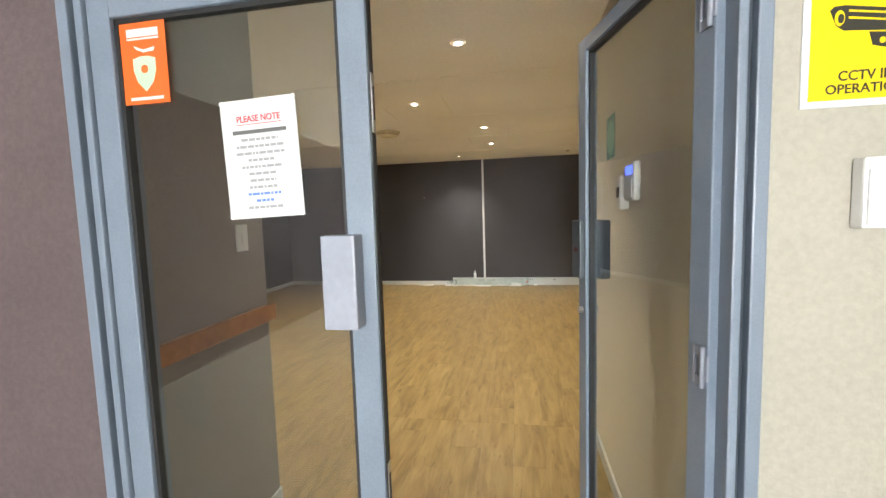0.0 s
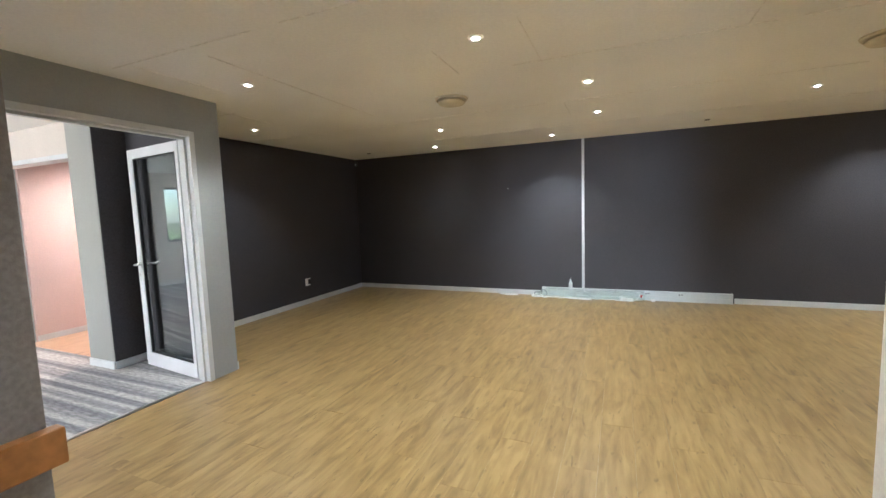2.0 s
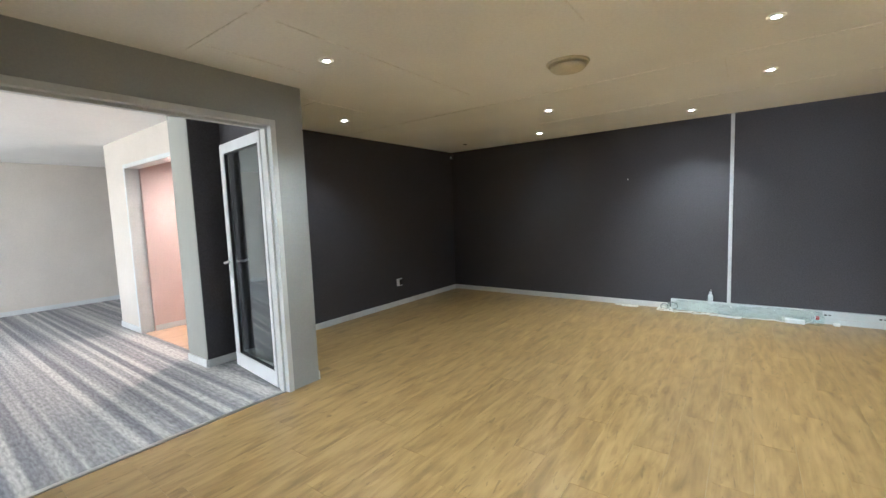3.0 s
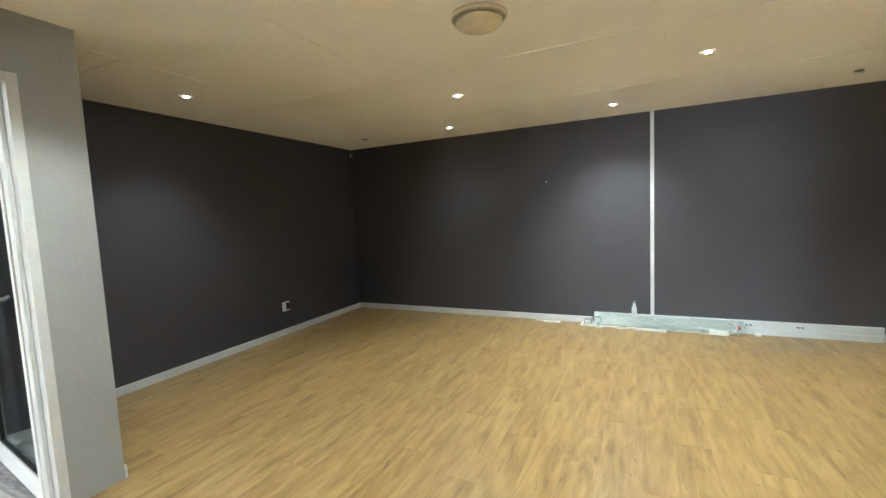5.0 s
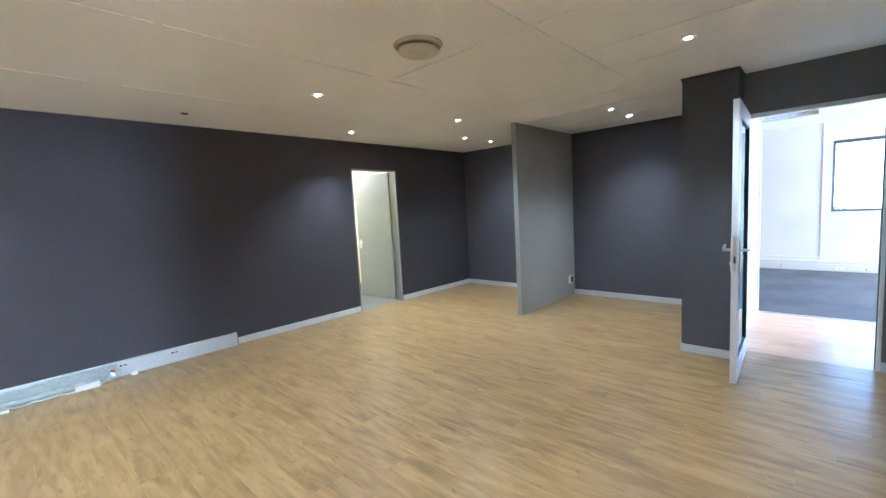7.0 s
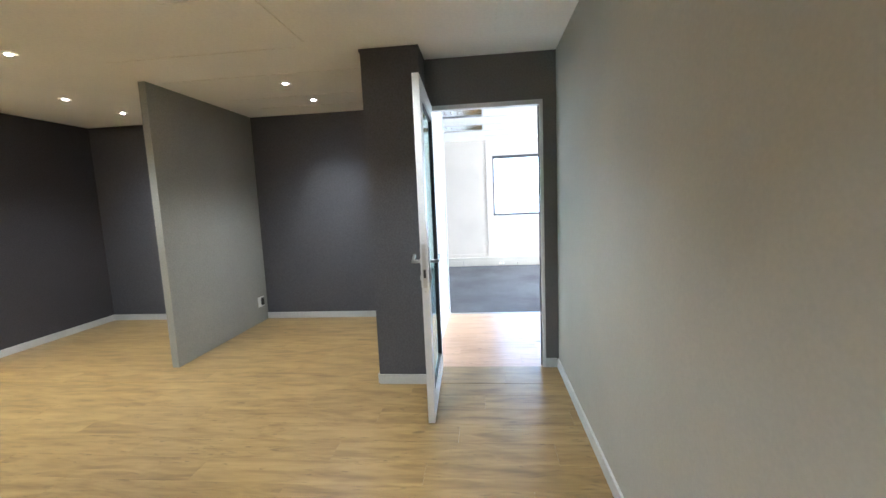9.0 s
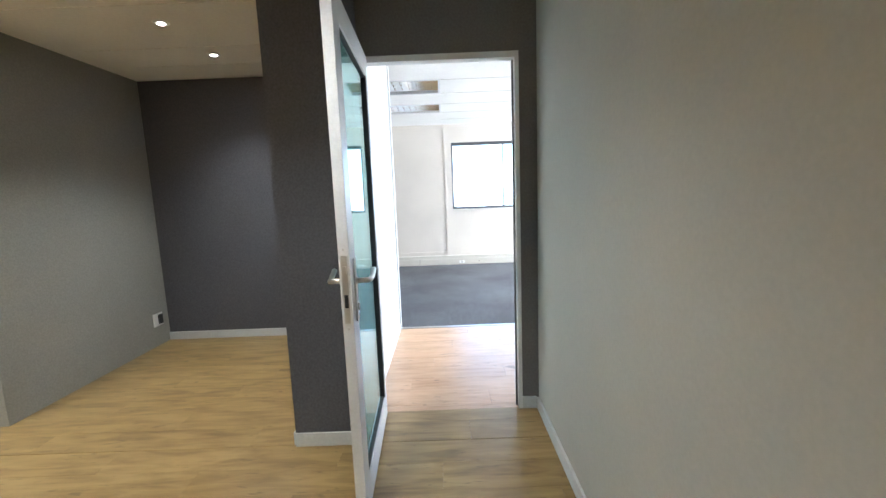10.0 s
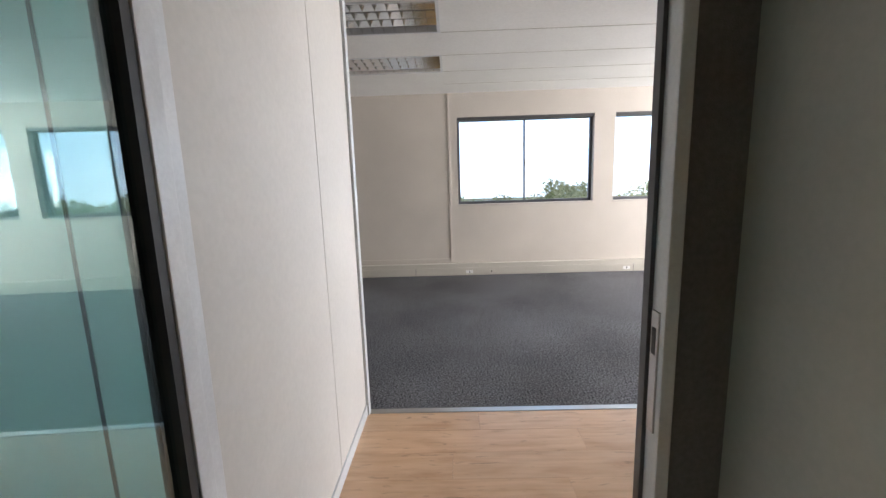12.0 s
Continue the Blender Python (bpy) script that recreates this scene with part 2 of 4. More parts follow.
LOCKBOX = mat("pale_lilac_grey_metal", (0.29, 0.31, 0.37), 0.4, grain=0.05, blotch=0.08, blotch_scale=6)
WHITE_ALU = mat("white_powder_coat", (0.70, 0.71, 0.72), 0.35, grain=0.04, grain_scale=120, blotch=0.06, blotch_scale=6)
DARK_ALU = mat("dark_grey_aluminium", (0.07, 0.07, 0.075), 0.4, grain=0.05)
STEEL = mat("brushed_steel", (0.56, 0.55, 0.54), 0.36, grain=0.06, grain_scale=300, metal=1.0)
BLACK = mat("black_rubber", (0.015, 0.015, 0.016), 0.55, grain=0.1)
OAK_RAIL = mat("orange_varnished_wood", (0.36, 0.145, 0.035), 0.35, grain=0.2, grain_scale=35, blotch=0.15, blotch_scale=7)
CARPET = mat("charcoal_loop_carpet", (0.120, 0.119, 0.125), 0.95, grain=0.95, grain_scale=85, bump=0.7, bump_scale=300, blotch=0.22, blotch_scale=1.2, spec=0.1)
STRIPES = striped_carpet("striped_grey_carpet")
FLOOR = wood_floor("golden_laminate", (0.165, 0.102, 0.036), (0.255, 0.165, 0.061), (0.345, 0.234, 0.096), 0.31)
# Same laminate as FLOOR; its lighter, pinker tone stands in for daylight.
FLOOR_LIT = wood_floor("light_tinted_laminate", (0.47, 0.275, 0.155), (0.56, 0.35, 0.215), (0.63, 0.415, 0.265), 0.29, 0.5)
TILE = mat("grey_floor_tile", (0.20, 0.21, 0.20), 0.4, grain=0.06, blotch=0.1)
BOUNCE_TILE = mat("pale_bounce_tile", (0.48, 0.46, 0.42), 0.45, grain=0.05, blotch=0.08)
CONCRETE = mat("screed", (0.22, 0.20, 0.18), 0.8, grain=0.1, blotch=0.1)
GLASS = glass("clear_glass", (0.97, 0.985, 0.98), mirror=0.05)
SMOKED = glass("lightly_smoked_glass", (0.93, 0.93, 0.91), mirror=0.05)
TEAL_GLASS = glass("teal_tinted_glass", (0.72, 0.87, 0.86), mirror=0.10, tint=(0.82, 0.96, 0.96))
FROST = glass("frosted_window_film", (0.50, 0.60, 0.60), rough=0.35, tint=(0.62, 0.79, 0.78), haze=0.82)
FILM_WRAP = glass("crumpled_plastic_film", (0.82, 0.86, 0.84), rough=0.2, mirror=0.06)
LAMP_ON = glow("lit_lamp_face", (1.0, 0.96, 0.92), 45.0)
LCD = glow("blue_lcd", (0.03, 0.06, 1.0), 1.6)
PAPER = mat("white_paper", (0.60, 0.62, 0.62), 0.7, grain=0.02)
RED_INK = mat("red_ink", (0.55, 0.03, 0.05), 0.7)
GREY_INK = mat("pale_grey_ink", (0.30, 0.30, 0.31), 0.7)
DARK_INK = mat("dark_ink", (0.12, 0.12, 0.12), 0.7)
BLUE_INK = mat("blue_ink", (0.12, 0.22, 0.55), 0.7)
ORANGE = mat("orange_vinyl", (0.78, 0.13, 0.02), 0.45, blotch=0.05, blotch_scale=20)
MINT = mat("pale_green_vinyl", (0.48, 0.62, 0.45), 0.45)
TEALV = mat("teal_vinyl", (0.02, 0.26, 0.28), 0.45)
TEALP = mat("pale_teal_vinyl", (0.25, 0.62, 0.58), 0.45)
YELLOWV = mat("yellow_sign_vinyl", (0.85, 0.62, 0.0), 0.4, blotch=0.04, blotch_scale=12)
INK = mat("black_print", (0.02, 0.018, 0.012), 0.5)
VENT_MAT = mat("aged_ivory_plastic", (0.66, 0.60, 0.46), 0.5, grain=0.05, blotch=0.12, blotch_scale=9)
TRUNK = mat("ivory_grey_trunking", (0.52, 0.49, 0.43), 0.45, grain=0.04, blotch=0.06)
TRUNK_N = mat("pale_blue_grey_trunking", (0.56, 0.60, 0.60), 0.4, grain=0.04, blotch=0.08, blotch_scale=4)
DOOR_GREY = mat("grey_door_enamel", (0.20, 0.215, 0.21), 0.45, grain=0.04, blotch=0.05)
LEAF = mat("olive_foliage", (0.15, 0.19, 0.06), 0.6, grain=0.4, grain_scale=3, per_object=0.2)
BARK = mat("bark", (0.10, 0.075, 0.055), 0.9, grain=0.3, grain_scale=20)
GRASS = mat("dry_ground", (0.12, 0.12, 0.06), 0.95, grain=0.3, grain_scale=2, blotch=0.3, blotch_scale=0.05)
SCUFF = mat("dull_red_scuff", (0.11, 0.03, 0.03), 0.7, grain=0.3, grain_scale=80)
REDW = mat("red_plastic", (0.5, 0.03, 0.03), 0.4)


# ---------------------------------------------------------------- mesh helpers
def box(bm, x0, y0, z0, x1, y1, z1, bevel=0.0, m=None):
    lo = Vector((min(x0, x1), min(y0, y1), min(z0, z1)))
    hi = Vector((max(x0, x1), max(y0, y1), max(z0, z1)))
    mm = Matrix.Translation((lo + hi) / 2) @ Matrix.Diagonal((*(hi - lo), 1))
    if m is not None:
        mm = m @ mm
    made = bmesh.ops.create_cube(bm, size=1.0, matrix=mm)
    if bevel:
        edges = list({e for v in made["verts"] for e in v.link_edges})
        bmesh.ops.bevel(bm, geom=edges, offset=bevel, segments=2, profile=0.6, affect="EDGES")
    return bm


def tube(bm, r0, r1, depth, m, seg=20, caps=True):
    bmesh.ops.create_cone(bm, cap_ends=caps, cap_tris=False, segments=seg, radius1=r0, radius2=r1, depth=depth, matrix=m)
    return bm


def lathe(bm, profile, seg=28, m=None):
    """A turned body: profile of (radius, height)."""
    m = m or Matrix.Identity(4)
    rings = []
    for r, z in profile:
        rings.append([bm.verts.new(m @ Vector((r * math.cos(2 * math.pi * i / seg), r * math.sin(2 * math.pi * i / seg), z))) for i in range(seg)])
    for a, b in zip(rings, rings[1:]):
        for i in range(seg):
            bm.faces.new((a[i], a[(i + 1) % seg], b[(i + 1) % seg], b[i]))
    for ring, flip in ((rings[0], True), (rings[-1], False)):
        if (ring[0].co - ring[seg // 2].co).length > 1e-4:
            bm.faces.new(ring[::-1] if flip else ring)
    return bm


def sweep(bm, points, r, seg=8):
    """A round rod or cable along points."""
    pts = [Vector(p) for p in points]
    rings = []
    for i, p in enumerate(pts):
        d = (pts[min(i + 1, len(pts) - 1)] - pts[max(i - 1, 0)]).normalized()
        q = d.to_track_quat("Z", "Y")
        rings.append([bm.verts.new(p + q @ Vector((r * math.cos(2 * math.pi * k / seg), r * math.sin(2 * math.pi * k / seg), 0))) for k in range(seg)])
    for a, b in zip(rings, rings[1:]):
        for k in range(seg):
            bm.faces.new((a[k], a[(k + 1) % seg], b[(k + 1) % seg], b[k]))
    bm.faces.new(rings[0][::-1])
    bm.faces.new(rings[-1])
    return bm


def prism(bm, outline, depth, m):
    """A flat shape of that outline (x, y), depth thick along z."""
    low = [bm.verts.new(m @ Vector((x, y, 0))) for x, y in outline]
    top = [bm.verts.new(m @ Vector((x, y, depth))) for x, y in outline]
    n = len(outline)
    bm.faces.new(low[::-1])
    bm.faces.new(top)
    for i in range(n):
        bm.faces.new((low[i], low[(i + 1) % n], top[(i + 1) % n], top[i]))
    return bm


def mesh_of(name, bm, material):
    bmesh.ops.recalc_face_normals(bm, faces=bm.faces)
    me = bpy.data.meshes.new(name)
    bm.to_mesh(me)
    bm.free()
    me.materials.append(material)
    return me


def part(name, bm, material, parent=None, label="", m=None, smooth=False):
    """One mesh object of a bmesh, under a thing or under a part."""
    me = mesh_of(name, bm, material)
    if smooth:
        me.polygons.foreach_set("use_smooth", [True] * len(me.polygons))
    ob = new(name, me)
    if parent is not None:
        ob.parent = parent
    if m is not None:
        ob.matrix_basis = m
    if label:
        ob["label"] = label
    return ob


def boxes(name, material, rows, parent=None, label="", bevel=0.0, m=None):
    bm = bmesh.new()
    for r in rows:
        box(bm, *r, bevel=bevel)
    return part(name, bm, material, parent, label, m)


def thing(name, place, label, category, group="", kind=""):
    """An Empty at a thing's base."""
    ob = new(name)
    ob.empty_display_size = 0.05
    ob.matrix_basis = place if isinstance(place, Matrix) else Matrix.Translation(place)
    return tagged(ob, label, category, group, kind)


def words(name, text, size, material, parent, m, width=None, spacing=1.0, weight=0.015):
    """Lettering in the built-in font as a thin mesh."""
    cu = bpy.data.curves.new(name, "FONT")
    cu.body, cu.size, cu.extrude, cu.align_x, cu.space_character = text, size, 0.0004, "CENTER", spacing
    cu.resolution_u = 3
    cu.offset = size * weight
    tmp = bpy.data.objects.new(name, cu)
    scene.collection.objects.link(tmp)
    dg = bpy.context.evaluated_depsgraph_get()
    me = bpy.data.meshes.new_from_object(tmp.evaluated_get(dg))
    bpy.data.objects.remove(tmp)
    me.materials.clear()
    me.materials.append(material)
    ob = new(name, me)
    ob.parent = parent
    if width:
        m = m @ Matrix.Diagonal((width / max(v.co.x for v in me.vertices) / 2, 1, 1, 1))
    ob.matrix_basis = m
    return ob


def structure(ob, label, category):
    return tagged(ob, label, category, kind="structure")


# ---------------------------------------------------------------- the shell
H = 2.44          # reception ceiling
HE = 2.53         # east office ceiling
SLAB = 2.75

structure(boxes("wall_north", CHARCOAL, [(-4.84, 8.31, 0, 3.11, 8.43, SLAB), (3.945, 8.31, 0, 5.76, 8.43, SLAB), (3.11, 8.31, 2.065, 3.945, 8.43, SLAB)]),
          "charcoal textured painted wall with a doorway", "wall")
structure(boxes("wall_west", CHARCOAL, [(-4.84, 4.28, 0, -4.72, 8.31, SLAB)]), "charcoal textured painted wall", "wall")
structure(boxes("wall_nook", CHARCOAL, [(-4.84, 4.19, 0, -3.505, 4.28, SLAB)]), "dark charcoal wall behind the glazed door", "wall")
structure(boxes("wall_opening", PALE_GREY, [(-3.505, 4.03, 0, -3.385, 4.28, SLAB), (-3.505, 1.88, 0, -3.385, 2.20, SLAB), (-3.505, 2.20, 2.15, -3.385, 4.03, SLAB)]),
          "grey painted wall with a wide opening to the carpeted office", "wall")
structure(boxes("wall_south_left", BROWN, [(-3.385, 1.88, 0, -1.27, 1.998, SLAB)]), "taupe textured wall", "wall")
structure(boxes("wall_entry_left", BROWN, [(-1.27, 1.31, 0, -1.153, 1.998, SLAB)]), "taupe textured wall with a timber rail", "wall")
structure(boxes("wall_entry_right", CREAM, [(0.505, 1.31, 0, 0.625, 2.905, SLAB)]), "cream painted wall beside the entrance doors", "wall")
structure(boxes("wall_south", STONE, [(0.625, 2.785, 0, 4.16, 2.905, SLAB)]), "stone grey textured wall", "wall")
structure(boxes("wall_east_door", GREY_EAST, [(4.11, 2.905, 0, 4.16, 3.006, SLAB), (4.11, 3.006, 2.092, 4.16, 3.89, SLAB)]),
          "slate grey wall around a white-framed doorway", "wall")
structure(boxes("wall_pillar", SLATE, [(3.797, 3.89, 0, 4.16, 4.295, SLAB), (4.16, 3.955, 0, 5.71, 4.295, SLAB)]), "slate grey pillar and wall end", "wall")
structure(boxes("wall_alcove", SLATE, [(5.64, 4.295, 0, 5.76, 8.31, SLAB)]), "slate grey wall at the back of the alcove", "wall")
structure(boxes("wall_partition", MIDGREY, [(4.10, 6.192, 0, 5.64, 6.255, SLAB)]), "grey half-width partition wall", "wall")

# ceilings
bm = bmesh.new()
box(bm, -3.505, 1.31, H, 4.16, 8.31, H + 0.04)
box(bm, -4.72, 4.28, H, -3.505, 8.31, H + 0.04)
box(bm, 4.16, 4.295, H, 5.64, 8.31, H + 0.04)
structure(part("ceiling", bm, CEIL), "off-white boarded ceiling with visible joints", "ceiling")
bm = bmesh.new()
rng = random.Random(4)
for y in (3.36, 4.61, 5.86, 7.11):
    x = -4.6 if y > 4.3 else -3.2
    while x < 3.6:
        run = rng.uniform(0.4, 1.7)
        if rng.random() < 0.85:
            box(bm, x, y - 0.004, H - 0.004, min(x + run, 3.7), y + 0.003 + rng.uniform(0, 0.003), H + 0.002)
        x += run + rng.uniform(0.02, 0.25)
for x, ys in ((-3.60, ((4.35, 5.3),)), (-3.04, ((3.4, 4.1),)), (-2.47, ((3.5, 4.4), (4.4, 5.4))), (-1.20, ((4.1, 4.6),)), (-0.595, ((3.88, 4.6), (5.9, 6.5))), (0.60, ((3.4, 4.6),)), (1.80, ((4.35, 4.86), (4.9, 5.8))), (2.46, ((3.6, 4.9),)),
              (2.96, ((4.1, 5.1),)), (3.66, ((4.7, 6.1),)), (4.18, ((4.4, 6.1),)), (4.85, ((4.4, 6.0),)), (5.25, ((4.4, 5.9),))):
    for a, b in ys:
        box(bm, x - 0.0035, a, H - 0.004, x + 0.0035, b, H + 0.002)
structure(part("ceiling_joint", bm, SEAM), "whitish filled joints of the ceiling boards", "trim")

# floors
structure(boxes("floor", CONCRETE, [(-4.84, 1.19, -0.20, 5.76, 8.43, -0.012), (-3.505, 1.19, -0.012, -3.415, 8.0, -0.011)]), "laminate plank floor over screed", "floor")
structure(boxes("floor_office_west", STRIPES, [(-10.2, -2.4, -0.20, -3.445, 4.19, 0.0), (-10.2, 4.19, -0.20, -7.36, 7.0, 0.0)]), "grey striped carpet", "carpet")
structure(boxes("floor_office_east", CARPET, [(5.725, -3.2, -0.20, 9.314, 7.0, -0.001)]), "charcoal loop-pile carpet", "carpet")
structure(boxes("floor_passage", CONCRETE, [(5.735, -3.2, -0.25, 5.745, 3.89, -0.20), (4.16, 1.0, -0.20, 5.70, 2.785, -0.012)]), "screed under the laminate", "floor")
structure(boxes("threshold_strip", STEEL, [(5.69, 1.0, -0.012, 5.735, 3.925, 0.004)], bevel=0.002), "aluminium carpet threshold strip", "trim")
structure(boxes("threshold_strip", STEEL, [(-3.46, 2.20, -0.012, -3.42, 4.03, 0.005)], bevel=0.002), "aluminium carpet threshold strip", "trim")

# skirting boards
def skirting(rows):
    for r in rows:
        structure(boxes("baseboard", SKIRT, [r], bevel=0.003), "off-white painted skirting board", "baseboard")


SK, ST = 0.075, 0.014
skirting([(-4.72, 8.31 - ST, 0, -1.25, 8.31, SK), (1.38, 8.31 - ST, 0, 3.11, 8.31, SK), (3.945, 8.31 - ST, 0, 5.64, 8.31, SK),
          (-4.72, 4.28, 0, -4.72 + ST, 8.31 - ST, SK), (-4.72 + ST, 4.28, 0, -3.385, 4.28 + ST, SK),
          (5.64 - ST, 4.295, 0, 5.64, 6.192, SK), (5.64 - ST, 6.255, 0, 5.64, 8.31 - ST, SK),
          (3.797 - ST, 3.89, 0, 3.797, 4.295, SK), (3.797, 4.295, 0, 5.64 - ST, 4.295 + ST, SK),
          (0.625, 2.905, 0, 4.11 - ST, 2.905 + ST, SK), (4.11 - ST, 2.905 + ST, 0, 4.11, 3.006, SK),
          (0.505 - ST, 1.31, 0, 0.505, 2.905, SK), (-3.385, 1.998, 0, -1.153, 1.998 + ST, SK), (-1.153, 1.31, 0, -1.153 + ST, 1.998, SK)])


# ---------------------------------------------------------------- the landing outside
structure(boxes("wall_landing_left", PURPLE, [(-3.2, 1.19, 0, -1.149, 1.31, SLAB), (-3.12, -6.0, 0, -3.0, 1.19, SLAB)]), "aubergine textured plaster wall", "wall")
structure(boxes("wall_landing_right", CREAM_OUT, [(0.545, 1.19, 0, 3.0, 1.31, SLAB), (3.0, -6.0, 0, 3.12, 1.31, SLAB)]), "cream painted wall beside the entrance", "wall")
structure(boxes("wall_landing_head", PURPLE, [(-1.149, 1.19, 2.14, 0.545, 1.31, SLAB)]), "plaster above the entrance", "wall")
structure(boxes("wall_landing_back", CREAM, [(-3.0, -6.12, 0, 3.0, -6.0, 0.85), (-3.0, -6.12, 2.25, 3.0, -6.0, SLAB), (-3.0, -6.12, 0.85, -0.75, -6.0, 2.25), (0.45, -6.12, 0.85, 3.0, -6.0, 2.25)]),
          "cream wall with a wide window opening", "wall")
structure(boxes("ceiling_landing", CEIL, [(-3.0, -6.0, 2.60, 3.0, 1.19, 2.66)]), "white landing ceiling", "ceiling")
# Out of view; made pale to bounce daylight up to the entry ceiling.
structure(boxes("floor_landing", BOUNCE_TILE, [(-3.0, -6.0, -0.2, 3.0, 1.19, -0.002)]), "pale unseen landing floor that bounces daylight", "floor")

# entrance frame
structure(boxes("door_frame_entrance", ALU, [(-1.149, 1.155, 0, -1.115, 1.30, 2.14), (-1.092, 1.155, 0, -1.069, 1.30, 2.14), (0.481, 1.155, 0, 0.500, 1.30, 2.14), (0.516, 1.155, 0, 0.545, 1.30, 2.14), (-1.069, 1.155, 2.062, 0.481, 1.30, 2.14)], bevel=0.004),
          "blue-grey aluminium entrance door frame", "door frame")
structure(boxes("frame_stop", ALU_DARK, [(-1.069, 1.225, 0, -1.05, 1.26, 2.06), (0.500, 1.177, 0, 0.516, 1.30, 2.14), (-1.115, 1.177, 0, -1.092, 1.30, 2.14)], bevel=0.002), "dark door stops in the frame", "trim")
structure(boxes("frame_edge", CREAM_OUT, [(0.545, 1.168, 0, 0.556, 1.19, 2.14)], bevel=0.002), "pale sealant bead beside the entrance frame", "trim")


def entrance_leaf(name, m, label, w, rail):
    """A glazed leaf: hinge edge at x = 0, free edge at x = -w, outer face at y = 0; rail: height of the top rail."""
    door = thing(name, m, label, "door", kind="structure")
    t, h, s = 0.045, 2.055, 0.07
    part("stile", box(bmesh.new(), -s, 0, 0.01, 0, t, h, 0.004), ALU, door)
    part("stile", box(bmesh.new(), -w, 0, 0.01, -w + s, t, h, 0.004), ALU, door)
    part("top_rail", box(bmesh.new(), -w + s, 0, h - rail, -s, t, h, 0.004), ALU, door)
    part("bottom_rail", box(bmesh.new(), -w + s, 0, 0.01, -s, t, 0.14, 0.004), ALU, door)
    bm = bmesh.new()
    for r in ((-w + s, 0.012, 0.14, -w + s + 0.012, 0.034, h - rail), (-s - 0.012, 0.012, 0.14, -s, 0.034, h - rail), (-w + s, 0.012, h - rail - 0.012, -s, 0.034, h - rail)):
        box(bm, *r)
    part("glazing_bead", bm, BLACK, door)
    pane = part("pane", box(bmesh.new(), -w + s + 0.002, 0.020, 0.14, -s - 0.002, 0.026, h - rail - 0.002), SMOKED, door, "lightly smoked glass pane")
    pane.visible_shadow = False
    return door


left_leaf = entrance_leaf("door_1", pose(-1.067, 1.167, 0) @ Matrix.Diagonal((-1, 1, 1, 1)), "closed blue-grey aluminium glass door leaf with a notice", 0.768, 0.10)
right_leaf = entrance_leaf("door_2", pose(0.460, 1.205, 0, 0, 0, -76.6), "open blue-grey aluminium glass door leaf", 0.755, 0.05)


def lock_box(parent, material, x0, x1, y0, y1, label):
    """A folded metal pull around the lock on a leaf's stile."""
    ob = part("lock_cover", box(bmesh.new(), x0, y0, 1.15, x1, y1, 1.376, 0.005), material, parent, label)
    return ob


lock_box(left_leaf, LOCKBOX, -0.737, -0.652, -0.055, 0.0, "pale lilac-grey folded metal lock cover")
lock_box(left_leaf, ALU_DARK, -0.755, -0.675, 0.045, 0.075, "dark inner lock cover")
lock_box(right_leaf, ALU_DARK, -0.772, -0.690, -0.022, 0.0, "dark slate lock cover")
lock_box(right_leaf, ALU_DARK, -0.755, -0.655, 0.045, 0.085, "dark slate inner lock cover")
m = pose(-0.72, -0.006, 1.02, 90)
part("cylinder", tube(bmesh.new(), 0.014, 0.012, 0.02, m), STEEL, right_leaf, "steel lock cylinder")
part("cylinder", tube(bmesh.new(), 0.014, 0.012, 0.02, pose(-0.72, 0.052, 1.02, 90)), STEEL, right_leaf, "steel lock cylinder")
part("strike", box(bmesh.new(), -0.757, 0.012, 1.50, -0.753, 0.034, 1.60), BLACK, right_leaf, "black latch plate")
part("scuff", prism(bmesh.new(), [(-0.752, 1.262), (-0.735, 1.272), (-0.712, 1.268), (-0.708, 1.256), (-0.730, 1.250), (-0.748, 1.254)], 0.0006, pose(0, -0.0222, 0, 90)), SCUFF, right_leaf, "dull red scuff mark")
for z in (1.005, 0.25, 1.80):
    bm = bmesh.new()
    box(bm, -0.046, -0.005, z, -0.040, 0.0, z + 0.092, 0.001)
    box(bm, -0.040, -0.005, z, -0.012, 0.0, z + 0.022, 0.001)
    box(bm, -0.040, -0.005, z + 0.070, -0.012, 0.0, z + 0.092, 0.001)
    box(bm, -0.004, -0.005, z + 0.016, 0.004, 0.0, z + 0.076, 0.001)
    hinge = part("hinge", bm, LOCKBOX, right_leaf, "pale grey metal butt hinge")
    part("pin", tube(bmesh.new(), 0.006, 0.006, 0.096, pose(-0.010, -0.006, z + 0.046), 12), LOCKBOX, hinge, smooth=True)

part("edge_seal", box(bmesh.new(), -0.7705, 0.010, 0.02, -0.768, 0.036, 2.05), BLACK, left_leaf, "dark brush seal on the meeting edge")
for z, hgt in ((1.62, 0.14), (0.62, 0.16)):
    keep_plate = part("bolt_plate", box(bmesh.new(), -0.7725, 0.012, z, -0.7705, 0.033, z + hgt, 0.0005), STEEL, left_leaf, "worn steel flush bolt plate")
    part("slot", box(bmesh.new(), -0.7735, 0.018, z + 0.03, -0.7725, 0.028, z + hgt - 0.03), BLACK, keep_plate)


# notices on the glass
def on_front(x, y, z):
    """A plane that faces the landing, with its x to the right."""
    return pose(x, y, z, 90, 0, 0)


